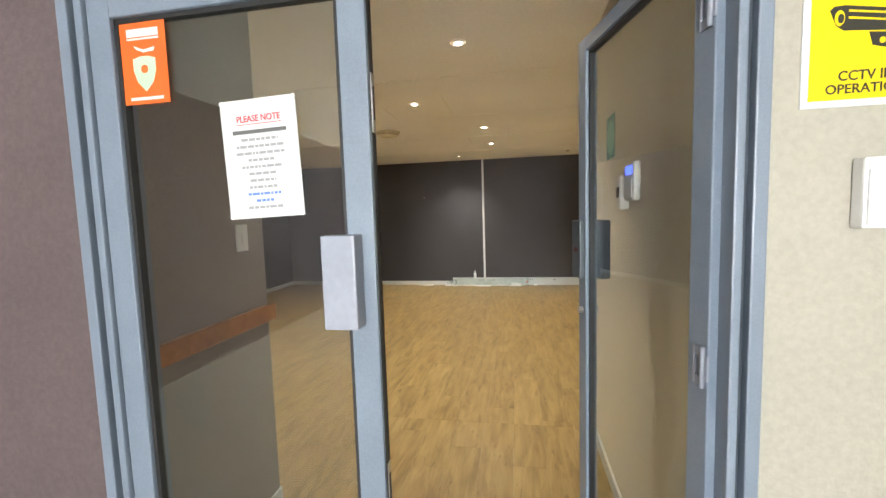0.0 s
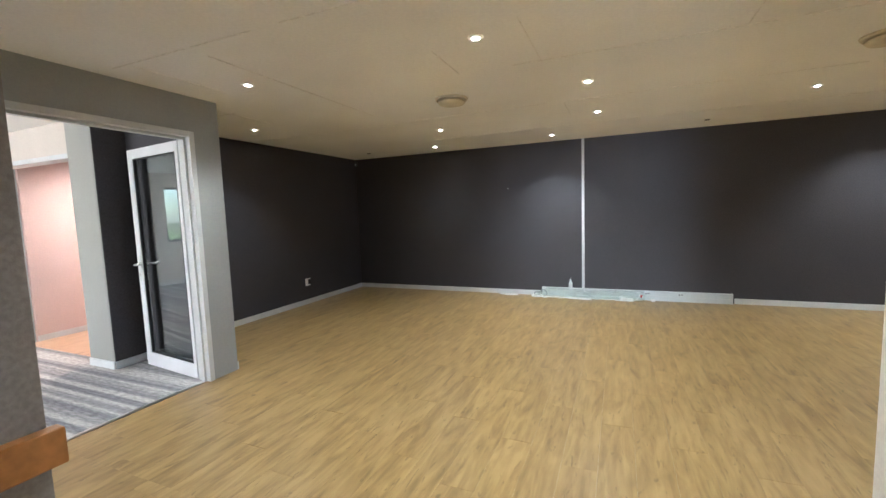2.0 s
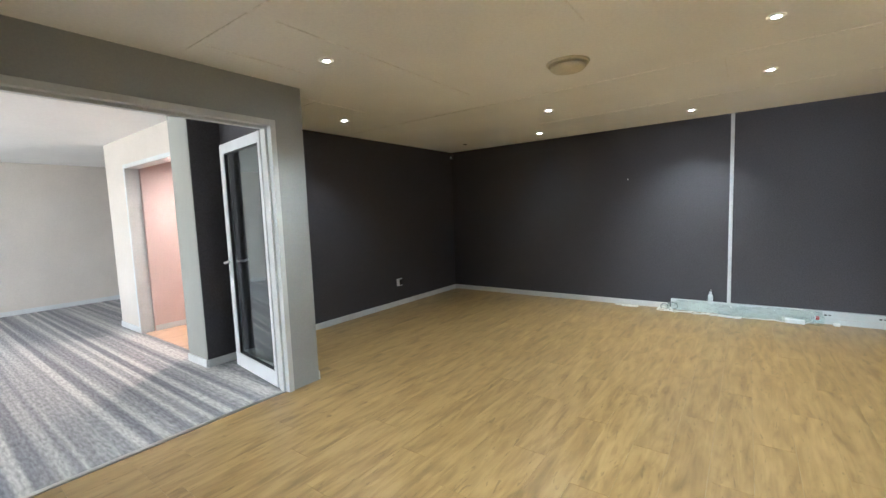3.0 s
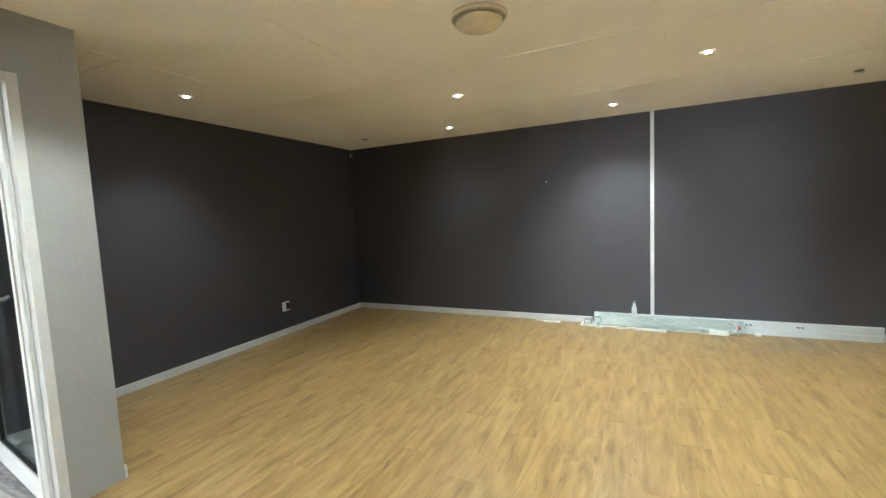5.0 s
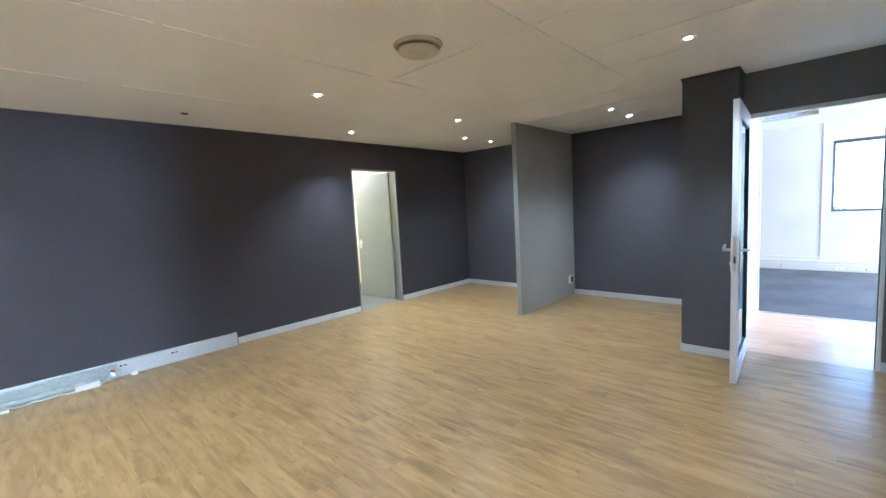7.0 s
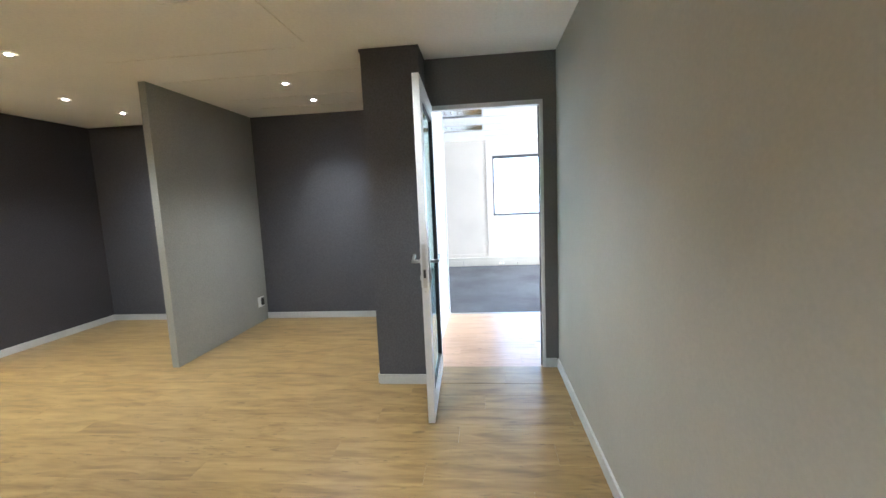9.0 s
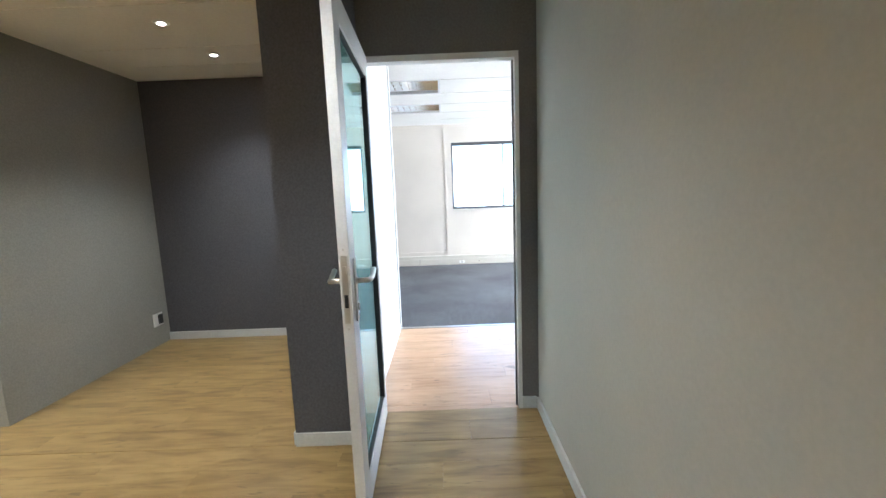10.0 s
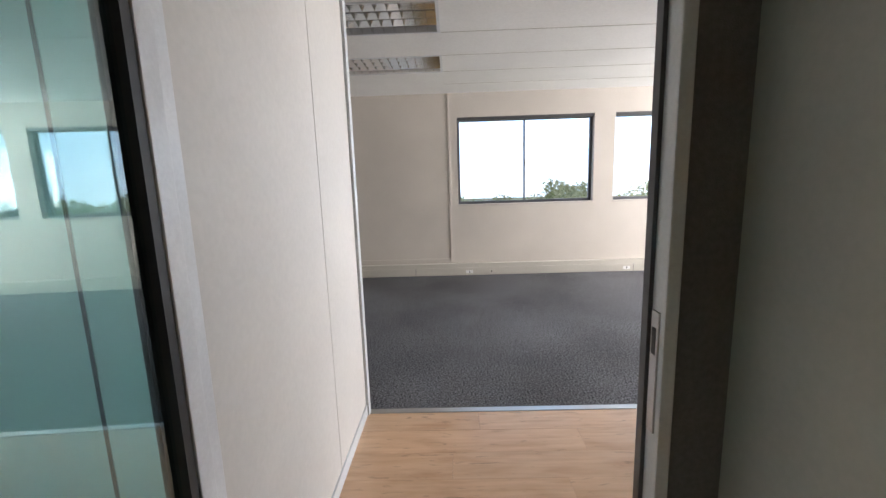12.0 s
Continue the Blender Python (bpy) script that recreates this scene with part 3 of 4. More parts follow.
notice = thing("notice", on_front(-0.595, 1.1815, 1.574) @ pose(0, 0, 0, 0, 0, 2.0), "white paper notice taped inside the glass door", "notice")
part("sheet", box(bmesh.new(), -0.105, -0.150, -0.0006, 0.105, 0.150, 0.0), PAPER, notice)
words("heading", "PLEASE NOTE", 0.0225, RED_INK, notice, pose(0, 0.094, 0.0005), 0.122)
part("underline", box(bmesh.new(), -0.062, 0.087, 0.0002, 0.062, 0.0885, 0.0007), RED_INK, notice)
part("text_line", box(bmesh.new(), -0.075, 0.064, 0.0002, 0.075, 0.0735, 0.0007), DARK_INK, notice)
for k, (wd, mt) in enumerate(((0.105, GREY_INK), (0.135, GREY_INK), (0.14, GREY_INK), (0.075, GREY_INK), (0.115, GREY_INK), (0.078, GREY_INK), (0.076, GREY_INK), (0.085, GREY_INK), (0.095, BLUE_INK), (0.052, BLUE_INK), (0.10, GREY_INK))):
    bm = bmesh.new()
    x = -wd / 2
    r2 = random.Random(k)
    while x < wd / 2 - 0.004:
        step = min(r2.uniform(0.008, 0.024), wd / 2 - x)
        box(bm, x, 0.046 - k * 0.0172, 0.0002, x + step - 0.003, 0.0525 - k * 0.0172, 0.0007)
        x += step
    part("text_line", bm, mt, notice)
for x, y in ((-0.10, 0.145), (0.10, 0.145), (-0.10, -0.145), (0.10, -0.145)):
    part("putty_dot", tube(bmesh.new(), 0.006, 0.005, 0.002, pose(x, y, 0.001), 10), WHITE, notice)

sticker = thing("sticker", on_front(-0.916, 1.1815, 1.838), "orange security company sticker with a shield", "sticker")
part("sheet", box(bmesh.new(), -0.069, -0.104, -0.0005, 0.069, 0.104, 0.0), ORANGE, sticker)
part("border", box(bmesh.new(), -0.050, -0.094, 0.0002, 0.050, -0.086, 0.0006), PAPER, sticker)
part("wordmark", box(bmesh.new(), -0.048, 0.068, 0.0002, 0.048, 0.088, 0.0006), PAPER, sticker)
part("subtitle", box(bmesh.new(), -0.048, 0.060, 0.0002, 0.048, 0.065, 0.0006), PAPER, sticker)
shield = [(-0.034, 0.012), (-0.012, 0.018), (0.012, 0.018), (0.034, 0.012), (0.034, -0.018), (0.024, -0.048), (0.0, -0.072), (-0.024, -0.048), (-0.034, -0.018)]
part("shield", prism(bmesh.new(), shield, 0.0005, pose(0, 0, 0.0002)), MINT, sticker)
part("emblem", tube(bmesh.new(), 0.011, 0.011, 0.0005, pose(0, -0.015, 0.0011), 12), ORANGE, sticker)
part("swoosh", prism(bmesh.new(), [(-0.03, 0.046), (0.0, 0.034), (0.034, 0.040), (0.03, 0.030), (0.0, 0.027), (-0.02, 0.035)], 0.0005, pose(0, 0, 0.0002)), PAPER, sticker)

# teal sticker on the cream wall
decal = thing("sticker", pose(0.5045, 2.41, 1.770, 90, 0, -90), "teal sticker with a pale round emblem on the cream wall", "sticker")
part("sheet", box(bmesh.new(), -0.093, -0.105, -0.0005, 0.093, 0.105, 0.0), TEALV, decal)
part("emblem", tube(bmesh.new(), 0.080, 0.080, 0.001, pose(0, 0.0, 0.0006), 28), TEALP, decal)

# warning sign on the cream wall
sign = thing("warning_sign", on_front(0.724, 1.189, 1.720), "yellow camera surveillance sign with black lettering", "sign")
part("board", box(bmesh.new(), -0.113, -0.113, -0.001, 0.113, 0.113, 0.002, 0.001), PAPER, sign)
part("field", box(bmesh.new(), -0.099, -0.099, 0.002, 0.099, 0.099, 0.0026), YELLOWV, sign)
words("lettering", "CCTV IN", 0.027, INK, sign, pose(0.0, -0.062, 0.0031), 0.094)
words("lettering", "OPERATION", 0.026, INK, sign, pose(0.0, -0.087, 0.0031), 0.137)
SYM = pose(0.012, 0.032, 0) @ Matrix.Diagonal((0.9, 1, 1, 1))
part("camera_symbol", prism(bmesh.new(), [(-0.088, 0.042), (-0.080, 0.049), (-0.060, 0.050), (0.075, 0.030), (0.085, 0.020), (0.085, -0.008), (-0.060, 0.002), (-0.075, 0.012)], 0.0006, SYM @ pose(0, 0, 0.0026)), INK, sign)
part("lens_symbol", tube(bmesh.new(), 0.013, 0.013, 0.0006, SYM @ pose(-0.069, 0.026, 0.0036) @ Matrix.Diagonal((0.75, 1.15, 1, 1)), 20), YELLOWV, sign)
part("lens_core", tube(bmesh.new(), 0.008, 0.008, 0.0006, SYM @ pose(-0.067, 0.025, 0.0042) @ Matrix.Diagonal((0.75, 1.15, 1, 1)), 20), INK, sign)
for dy in (0.0, -0.013):
    part("highlight", prism(bmesh.new(), [(-0.052, 0.041 + dy), (0.074, 0.023 + dy), (0.074, 0.020 + dy), (-0.052, 0.037 + dy)], 0.0006, SYM @ pose(0, 0, 0.0033)), YELLOWV, sign)
part("bracket_symbol", prism(bmesh.new(), [(-0.012, -0.004), (0.028, -0.008), (0.028, -0.022), (0.055, -0.028), (0.062, -0.050), (0.030, -0.052), (0.022, -0.036), (-0.004, -0.030), (-0.008, -0.016)], 0.0006, SYM @ pose(0, 0, 0.0026)), INK, sign)
part("bracket_pivot", tube(bmesh.new(), 0.006, 0.006, 0.0006, SYM @ pose(0.014, -0.022, 0.0036), 14), YELLOWV, sign)

doorbell = thing("wall_box", (0.776, 1.19, 1.434), "white plastic switch box on the cream wall", "switch")
part("body", box(bmesh.new(), -0.066, -0.034, -0.070, 0.066, 0, 0.070, 0.006), WHITE, doorbell)
part("cover", box(bmesh.new(), -0.060, -0.040, -0.064, 0.060, -0.033, 0.046, 0.003), WHITE, doorbell)
part("screw_strip", box(bmesh.new(), -0.060, -0.038, 0.050, 0.060, -0.033, 0.064, 0.003), WHITE, doorbell)

# rail, switch and keypad in the entry
rail = thing("wall_rail", (-1.153, 1.31, 0.975), "orange varnished timber rail fixed along the wall", "rail")
part("board", box(bmesh.new(), 0.0, 0.002, -0.038, 0.034, 0.705, 0.038, 0.005), OAK_RAIL, rail)
switch = thing("light_switch", (-1.153, 1.838, 1.341), "white light switch on the taupe wall", "switch")
part("plate", box(bmesh.new(), 0, -0.035, -0.058, 0.010, 0.035, 0.058, 0.003), WHITE, switch)
part("rocker", box(bmesh.new(), 0.009, -0.012, -0.025, 0.014, 0.012, 0.025, 0.002), WHITE, switch)

keypad = thing("alarm_keypad", (0.505, 1.963, 1.522), "white alarm keypad with a lit blue display", "keypad")
part("body", box(bmesh.new(), -0.030, -0.075, -0.075, 0, 0.065, 0.075, 0.012), WHITE, keypad)
part("display", box(bmesh.new(), -0.0335, -0.058, 0.028, -0.0295, 0.022, 0.058), LCD, keypad, "lit blue display")
part("flap", box(bmesh.new(), -0.034, -0.065, -0.065, -0.028, 0.050, 0.012, 0.003), WHITE, keypad)
reader = thing("card_reader", (0.505, 2.088, 1.488), "white card reader with a dark window", "reader")
part("body", box(bmesh.new(), -0.038, -0.035, -0.075, 0, 0.035, 0.070, 0.012), WHITE, reader)
part("sensor_window", box(bmesh.new(), -0.041, -0.022, -0.025, -0.036, 0.022, 0.022, 0.002), BLACK, reader)


# ---------------------------------------------------------------- north wall: trunking, conduit, debris
trunking = thing("cable_trunking", (-1.23, 8.31, 0), "pale grey cable trunking along the wall base", "trunking")
bm = bmesh.new()
box(bm, 0, -0.055, 0.0, 2.58, 0, 0.140, 0.004)
part("body", bm, TRUNK_N, trunking)
part("lid", box(bmesh.new(), 1.40, -0.061, 0.058, 2.57, -0.054, 0.068), SKIRT, trunking)
part("end_cap", box(bmesh.new(), 2.57, -0.057, 0.0, 2.585, 0, 0.144, 0.002), TRUNK_N, trunking)
for x in (1.53, 1.957):
    sk = part("socket", box(bmesh.new(), x - 0.04, -0.062, 0.085, x + 0.04, -0.054, 0.120, 0.003), TRUNK_N, trunking, "twin grey socket")
    part("slot", box(bmesh.new(), x - 0.028, -0.064, 0.096, x - 0.006, -0.0615, 0.110), BLACK, sk)
    part("slot", box(bmesh.new(), x + 0.006, -0.064, 0.096, x + 0.028, -0.0615, 0.110), DARK_INK, sk)

conduit = thing("cable_conduit", (-0.60, 8.31, 0.142), "white plastic cable cover running up the dark wall", "conduit")
part("channel", box(bmesh.new(), -0.019, -0.020, 0, 0.019, 0, 1.20, 0.003), SKIRT, conduit)
part("channel", box(bmesh.new(), -0.019, -0.020, 1.201, 0.019, 0, H - 0.143, 0.003), SKIRT, conduit)

bottle = thing("bottle", (-0.79, 8.278, 0.141), "small clear plastic bottle standing on the trunking", "bottle")
part("body", lathe(bmesh.new(), [(0.0, 0), (0.026, 0), (0.028, 0.006), (0.028, 0.075), (0.022, 0.090), (0.012, 0.100), (0.012, 0.108), (0, 0.108)]), TRUNK_N, bottle, smooth=True)
part("cap", lathe(bmesh.new(), [(0.0, 0.107), (0.015, 0.107), (0.015, 0.128), (0, 0.128)]), SKIRT, bottle)

part("pump", sweep(bmesh.new(), [(0, 0, 0.127), (0, 0, 0.150), (0.004, -0.006, 0.154), (0.012, -0.022, 0.152)], 0.0035, 8), SKIRT, bottle, "thin white pump nozzle", smooth=True)
roll = thing("pipe", (-0.70, 8.205, 0.001), "pale grey plastic pipe lying along the trunking", "pipe")
part("tube_wall", tube(bmesh.new(), 0.024, 0.024, 0.86, pose(0.43, 0, 0.025, 0, 90, 0), 18), TRUNK_N, roll, smooth=True)
part("sleeve", tube(bmesh.new(), 0.0265, 0.0265, 0.10, pose(0.66, 0, 0.0265, 0, 90, 0), 18), WHITE, roll, "white joining sleeve", smooth=True)
part("end_collar", tube(bmesh.new(), 0.0265, 0.0265, 0.03, pose(0.87, 0, 0.0265, 0, 90, 0), 18), SKIRT, roll, smooth=True)
clip = thing("cable_clip", (-0.575, 8.257, 0.098), "small white cable clip on the trunking face", "clip")
part("clip_body", box(bmesh.new(), -0.012, -0.012, -0.014, 0.012, -0.002, 0.014, 0.003), WHITE, clip)

rng = random.Random(12)
bm = bmesh.new()
cols, rows_n = 46, 9
grid = []
for i in range(cols):
    u = i / (cols - 1)
    line = []
    for j in range(rows_n):
        v = j / (rows_n - 1)
        ang = v * math.pi / 2
        rz, ry = 0.125 + 0.012 * math.sin(u * 9), 0.15 + 0.03 * math.sin(u * 13 + 1)
        fall = min(1, u * 6 + 0.15)
        line.append(bm.verts.new((-1.36 + 1.62 * u + rng.uniform(-0.014, 0.014), 8.31 - 0.064 - ry * math.sin(ang) * 0.8 + rng.uniform(-0.012, 0.012), 0.004 + max(0, (rz * math.cos(ang) ** 1.5 * fall + rng.uniform(-0.010, 0.010))))))
    grid.append(line)
for i in range(cols - 1):
    for j in range(rows_n - 1):
        bm.faces.new((grid[i][j], grid[i + 1][j], grid[i + 1][j + 1], grid[i][j + 1]))
film_ob = tagged(part("plastic_wrap", bm, FILM_WRAP), "crumpled clear plastic film draped over the trunking", "plastic sheet")


def cable(name, pts, r, material, label):
    return tagged(part(name, sweep(bmesh.new(), pts, r), material, smooth=True), label, "cable")


def wiggle(x0, x1, y, n, amp, seed, z):
    r3 = random.Random(seed)
    return [(x0 + (x1 - x0) * i / n, y + amp * math.sin(i * 1.3 + seed) + r3.uniform(-amp, amp) * 0.5, z + (0.004 if i % 3 else 0.012)) for i in range(n + 1)]


cable("cable", wiggle(-1.30, 0.10, 8.13, 26, 0.018, 1, 0.008), 0.006, WHITE, "white flex cable lying on the floor by the wall")
cable("cable", wiggle(-1.25, -0.55, 8.10, 16, 0.030, 2, 0.008), 0.005, WHITE, "white flex cable lying on the floor by the wall")
cable("cable", [(0.10, 8.13, 0.01), (0.16, 8.17, 0.03), (0.20, 8.22, 0.07), (0.17, 8.245, 0.12), (0.08, 8.25, 0.142), (-0.02, 8.27, 0.142)], 0.006, WHITE, "white cable looped over the trunking")
cable("cable", [(-1.28 + 0.10 * math.cos(a * 0.55) * (1 - a * 0.012), 8.12 + 0.06 * math.sin(a * 0.55), 0.008 + 0.0016 * a) for a in range(30)], 0.005, WHITE, "coiled white cable on the floor")
HOSE = glass("clear_tubing", (0.80, 0.84, 0.82), rough=0.15, mirror=0.15, haze=0.35)
for cx, r, tilt in ((-1.20, 0.056, 0.55), (-1.29, 0.042, 0.85)):
    loop = [(cx + r * math.cos(a * math.pi / 12), 8.20 - tilt * r * math.sin(a * math.pi / 12) - 0.004 * a, r + 0.008 + r * math.sin(a * math.pi / 12)) for a in range(-6, 20)]
    cable("cable", loop, 0.006, HOSE, "loop of clear cable leaning on the trunking")
for i, (x, y, w, d, h, rot, mt, lab) in enumerate(((-1.72, 8.20, 0.20, 0.05, 0.014, 4, WHITE, "white plastic trunking offcut on the floor"), (-1.86, 8.22, 0.12, 0.04, 0.012, -12, SKIRT, "white plastic offcut on the floor"),
                                                  (-0.62, 8.11, 0.30, 0.035, 0.020, -7, WHITE, "white plastic lid strip on the floor"), (0.02, 8.145, 0.17, 0.05, 0.045, -3, WHITE, "white plug adaptor on the floor"),
                                                  (0.37, 8.20, 0.05, 0.04, 0.028, 10, WHITE, "small white plug on the floor"))):
    tagged(part("offcut", box(bmesh.new(), -w / 2, -d / 2, 0, w / 2, d / 2, h, 0.004), mt, m=pose(x, y, 0.001, 0, 0, rot)), lab, "offcut")
plug = thing("plug", (0.215, 8.249, 0.062), "red plug top pushed into the trunking", "plug")
part("plug_body", tube(bmesh.new(), 0.022, 0.018, 0.035, pose(0, -0.012, 0, 90), 14), REDW, plug)
screw = tagged(part("wall_plug", tube(bmesh.new(), 0.008, 0.006, 0.01, pose(-1.775, 8.306, 1.745, 90), 10), WHITE), "white screw plug stuck in the dark wall", "screw")


def socket(name, m, label, material=WHITE):
    """A wall socket; its back lies on the plane y = 0, facing -y."""
    s = thing(name, m, label, "socket")
    part("plate", box(bmesh.new(), -0.06, -0.010, -0.06, 0.06, 0, 0.06, 0.003), material, s)
    part("face", box(bmesh.new(), -0.005, -0.020, -0.045, 0.050, -0.009, 0.045, 0.004), BLACK, s, "black socket face")
    return s


socket("wall_socket", pose(-4.72, 6.795, 0.352, 0, 0, 90) @ Matrix.Diagonal((0.95, 1, 0.95, 1)), "white and black wall socket on the charcoal wall")
socket("wall_socket", pose(5.49, 6.192, 0.248), "white and black wall socket on the grey partition")

# doorway in the north wall
structure(boxes("door_frame_north", DOOR_GREY, [(3.11, 8.305, 0, 3.13, 8.435, 2.065), (3.925, 8.305, 0, 3.945, 8.435, 2.065), (3.13, 8.305, 2.045, 3.925, 8.435, 2.065)]), "thin grey metal door frame", "door frame")
north_leaf = thing("door_3", pose(3.926, 8.44, 0, 0, 0, 5.5), "plain grey door leaf standing open", "door", kind="structure")
part("leaf", box(bmesh.new(), -0.040, 0, 0.01, 0, 0.79, 2.04, 0.003), DOOR_GREY, north_leaf)
hd = part("handle_plate", box(bmesh.new(), -0.048, 0.71, 0.83, -0.040, 0.75, 0.98, 0.002), STEEL, north_leaf)
part("lever", sweep(bmesh.new(), [(-0.048, 0.73, 0.93), (-0.085, 0.73, 0.93), (-0.09, 0.72, 0.93), (-0.09, 0.62, 0.93)], 0.008), STEEL, hd)
structure(boxes("wall_back_room", YELLOW, [(1.9, 8.43, 0, 2.0, 11.0, SLAB), (4.6, 8.43, 0, 4.7, 11.0, SLAB), (1.9, 11.0, 0, 4.7, 11.1, SLAB)]), "pale yellow walls of the back room", "wall")
structure(boxes("floor_back_room", TILE, [(1.9, 8.31, -0.2, 4.7, 11.1, -0.008)]), "grey floor of the back room", "floor")
back_lamp = bpy.data.lights.new("back_room_lamp", "POINT")
back_lamp.energy, back_lamp.shadow_soft_size, back_lamp.color = 22, 0.08, (1.0, 0.86, 0.6)
new("back_room_lamp", back_lamp).location = (3.0, 10.0, 2.2)
bulb = thing("pendant_lamp", (3.0, 10.0, H), "lit bulb hanging in the back room", "lamp")
part("cord", tube(bmesh.new(), 0.004, 0.004, 0.1, pose(0, 0, -0.05), 8), BLACK, bulb)
part("bulb", lathe(bmesh.new(), [(0, -0.20), (0.025, -0.19), (0.035, -0.16), (0.02, -0.12), (0.014, -0.10), (0, -0.10)], 16), LAMP_ON, bulb, smooth=True)
structure(boxes("ceiling_back_room", CEIL, [(2.0, 8.43, H, 4.6, 11.0, H + 0.04)]), "white ceiling of the back room", "ceiling")


# ---------------------------------------------------------------- ceiling fittings
def downlight(lit):
    d = thing("downlight", (0, 0, 0), "lit recessed ceiling downlight with a white ring" if lit else "unlit small recessed ceiling fitting", "downlight", "ceiling downlights")
    k = 1.0 if lit else 0.7
    ring = lathe(bmesh.new(), [(0.017 * k, -0.001), (0.026 * k, -0.008), (0.043 * k, -0.007), (0.047 * k, 0.0), (0.017 * k, 0.0)])
    part("ring", ring, WHITE if lit else DARK_ALU, d, smooth=True)
    part("lamp_face", tube(bmesh.new(), 0.019 * k, 0.019 * k, 0.008, pose(0, 0, -0.0015), 20), LAMP_ON if lit else BLACK, d, "glowing lamp face" if lit else "dark lens")
    return d


LIT = [(-0.29, 2.77), (-2.14, 2.83), (-2.73, 4.035), (-0.88, 4.035), (0.90, 4.03), (2.755, 4.025), (-4.02, 5.285), (-0.33, 5.295), (-2.18, 6.515), (-0.31, 6.515),
       (1.57, 6.515), (3.375, 6.515), (-2.795, 7.715), (-0.97, 7.715), (2.745, 7.715), (4.41, 7.26), (5.025, 7.26), (4.43, 5.15), (5.025, 5.15)]
first = downlight(True)
first.matrix_basis = Matrix.Translation((LIT[0][0], LIT[0][1], H))
for x, y in LIT[1:]:
    copy_thing(first, Matrix.Translation((x, y, H)))
dark_first = downlight(False)
dark_first.matrix_basis = Matrix.Translation((0.92, 7.755, H))
copy_thing(dark_first, Matrix.Translation((-4.035, 7.715, H)))
WATTS = {(-2.795, 7.715): 9, (-0.97, 7.715): 40, (2.745, 7.715): 34, (-4.02, 5.285): 18,
         (4.41, 7.26): 15, (5.025, 7.26): 15, (4.43, 5.15): 19, (5.025, 5.15): 19}
copy_thing(first, Matrix.Translation((-5.8, 5.0, H)))
side_lamp = bpy.data.lights.new("side_room_lamp", "SPOT")
side_lamp.energy, side_lamp.spot_size, side_lamp.spot_blend, side_lamp.shadow_soft_size, side_lamp.color = 60, radians(150), 0.8, 0.03, (1.0, 0.80, 0.66)
new("side_room_lamp", side_lamp).matrix_basis = Matrix.Translation((-5.8, 5.0, H - 0.012))
for x, y in LIT:
    sd = bpy.data.lights.new("downlight_lamp", "SPOT")
    sd.energy, sd.spot_size, sd.spot_blend, sd.shadow_soft_size, sd.color = WATTS.get((x, y), 25), radians(112), 1.0, 0.03, (0.98, 0.98, 0.92)
    so = new("downlight_lamp", sd)
    so.matrix_basis = Matrix.Translation((x, y, H - 0.012))


sensor = thing("motion_sensor", (-4.72, 8.31, 2.36), "small dark alarm sensor high in the room corner", "sensor")
part("body", box(bmesh.new(), 0.004, -0.050, -0.040, 0.050, -0.004, 0.050, 0.010), DARK_ALU, sensor)
part("lens", box(bmesh.new(), 0.012, -0.054, -0.030, 0.042, -0.048, 0.005, 0.003), SKIRT, sensor)


def ceiling_vent():
    v = thing("ceiling_vent", (0, 0, 0), "round ivory plastic ceiling air vent", "vent", "ceiling vents")
    part("rim", lathe(bmesh.new(), [(0.132, 0.0), (0.134, -0.018), (0.142, -0.018), (0.152, 0.0), (0.132, 0.0)], 36), VENT_MAT, v, smooth=True)
    part("disc", lathe(bmesh.new(), [(0.0, -0.060), (0.08, -0.058), (0.112, -0.050), (0.126, -0.036), (0.126, -0.028), (0.0, -0.020)], 36), VENT_MAT, v, smooth=True)
    part("throat", lathe(bmesh.new(), [(0.0, -0.022), (0.05, -0.022), (0.130, 0.0), (0.0, 0.0)], 24), VENT_MAT, v)
    return v


vent_a = ceiling_vent()
vent_a.matrix_basis = Matrix.Translation((-1.51, 5.22, H))
copy_thing(vent_a, Matrix.Translation((1.497, 5.22, H)))


# ---------------------------------------------------------------- glazed aluminium door leaf, used twice
def lever_set(parent, x, side, t):
    """Plate and lever on one face of a leaf; side is -1 or 1."""
    y = 0 if side < 0 else t
    plate = part("handle_plate", box(bmesh.new(), x - 0.017, y, 0.85, x + 0.017, y + side * 0.008, 1.10, 0.003), WHITE_ALU, parent, "white enamelled handle plate")
    pts = [(x, y + side * 0.006, 1.01), (x, y + side * 0.045, 1.01), (x + 0.012, y + side * 0.056, 1.008), (x + 0.055, y + side * 0.060, 1.008), (x + 0.072, y + side * 0.061, 1.014), (x + 0.128, y + side * 0.061, 1.030)]
    part("lever", sweep(bmesh.new(), pts, 0.0105, 12), STEEL, plate, smooth=True)
    part("rose", tube(bmesh.new(), 0.015, 0.015, 0.006, pose(x, y + side * 0.010, 1.01, 90), 18), STEEL, plate, smooth=True)
    part("cylinder", box(bmesh.new(), x - 0.006, y, 0.892, x + 0.006, y + side * 0.016, 0.922, 0.004), STEEL, plate)
    part("keyhole", box(bmesh.new(), x - 0.001, y, 0.897, x + 0.001, y + side * 0.0165, 0.906), BLACK, plate)
    for z in (0.866, 1.084):
        part("screw", tube(bmesh.new(), 0.004, 0.004, 0.004, pose(x, y + side * 0.008, z, 90), 10), STEEL, plate)


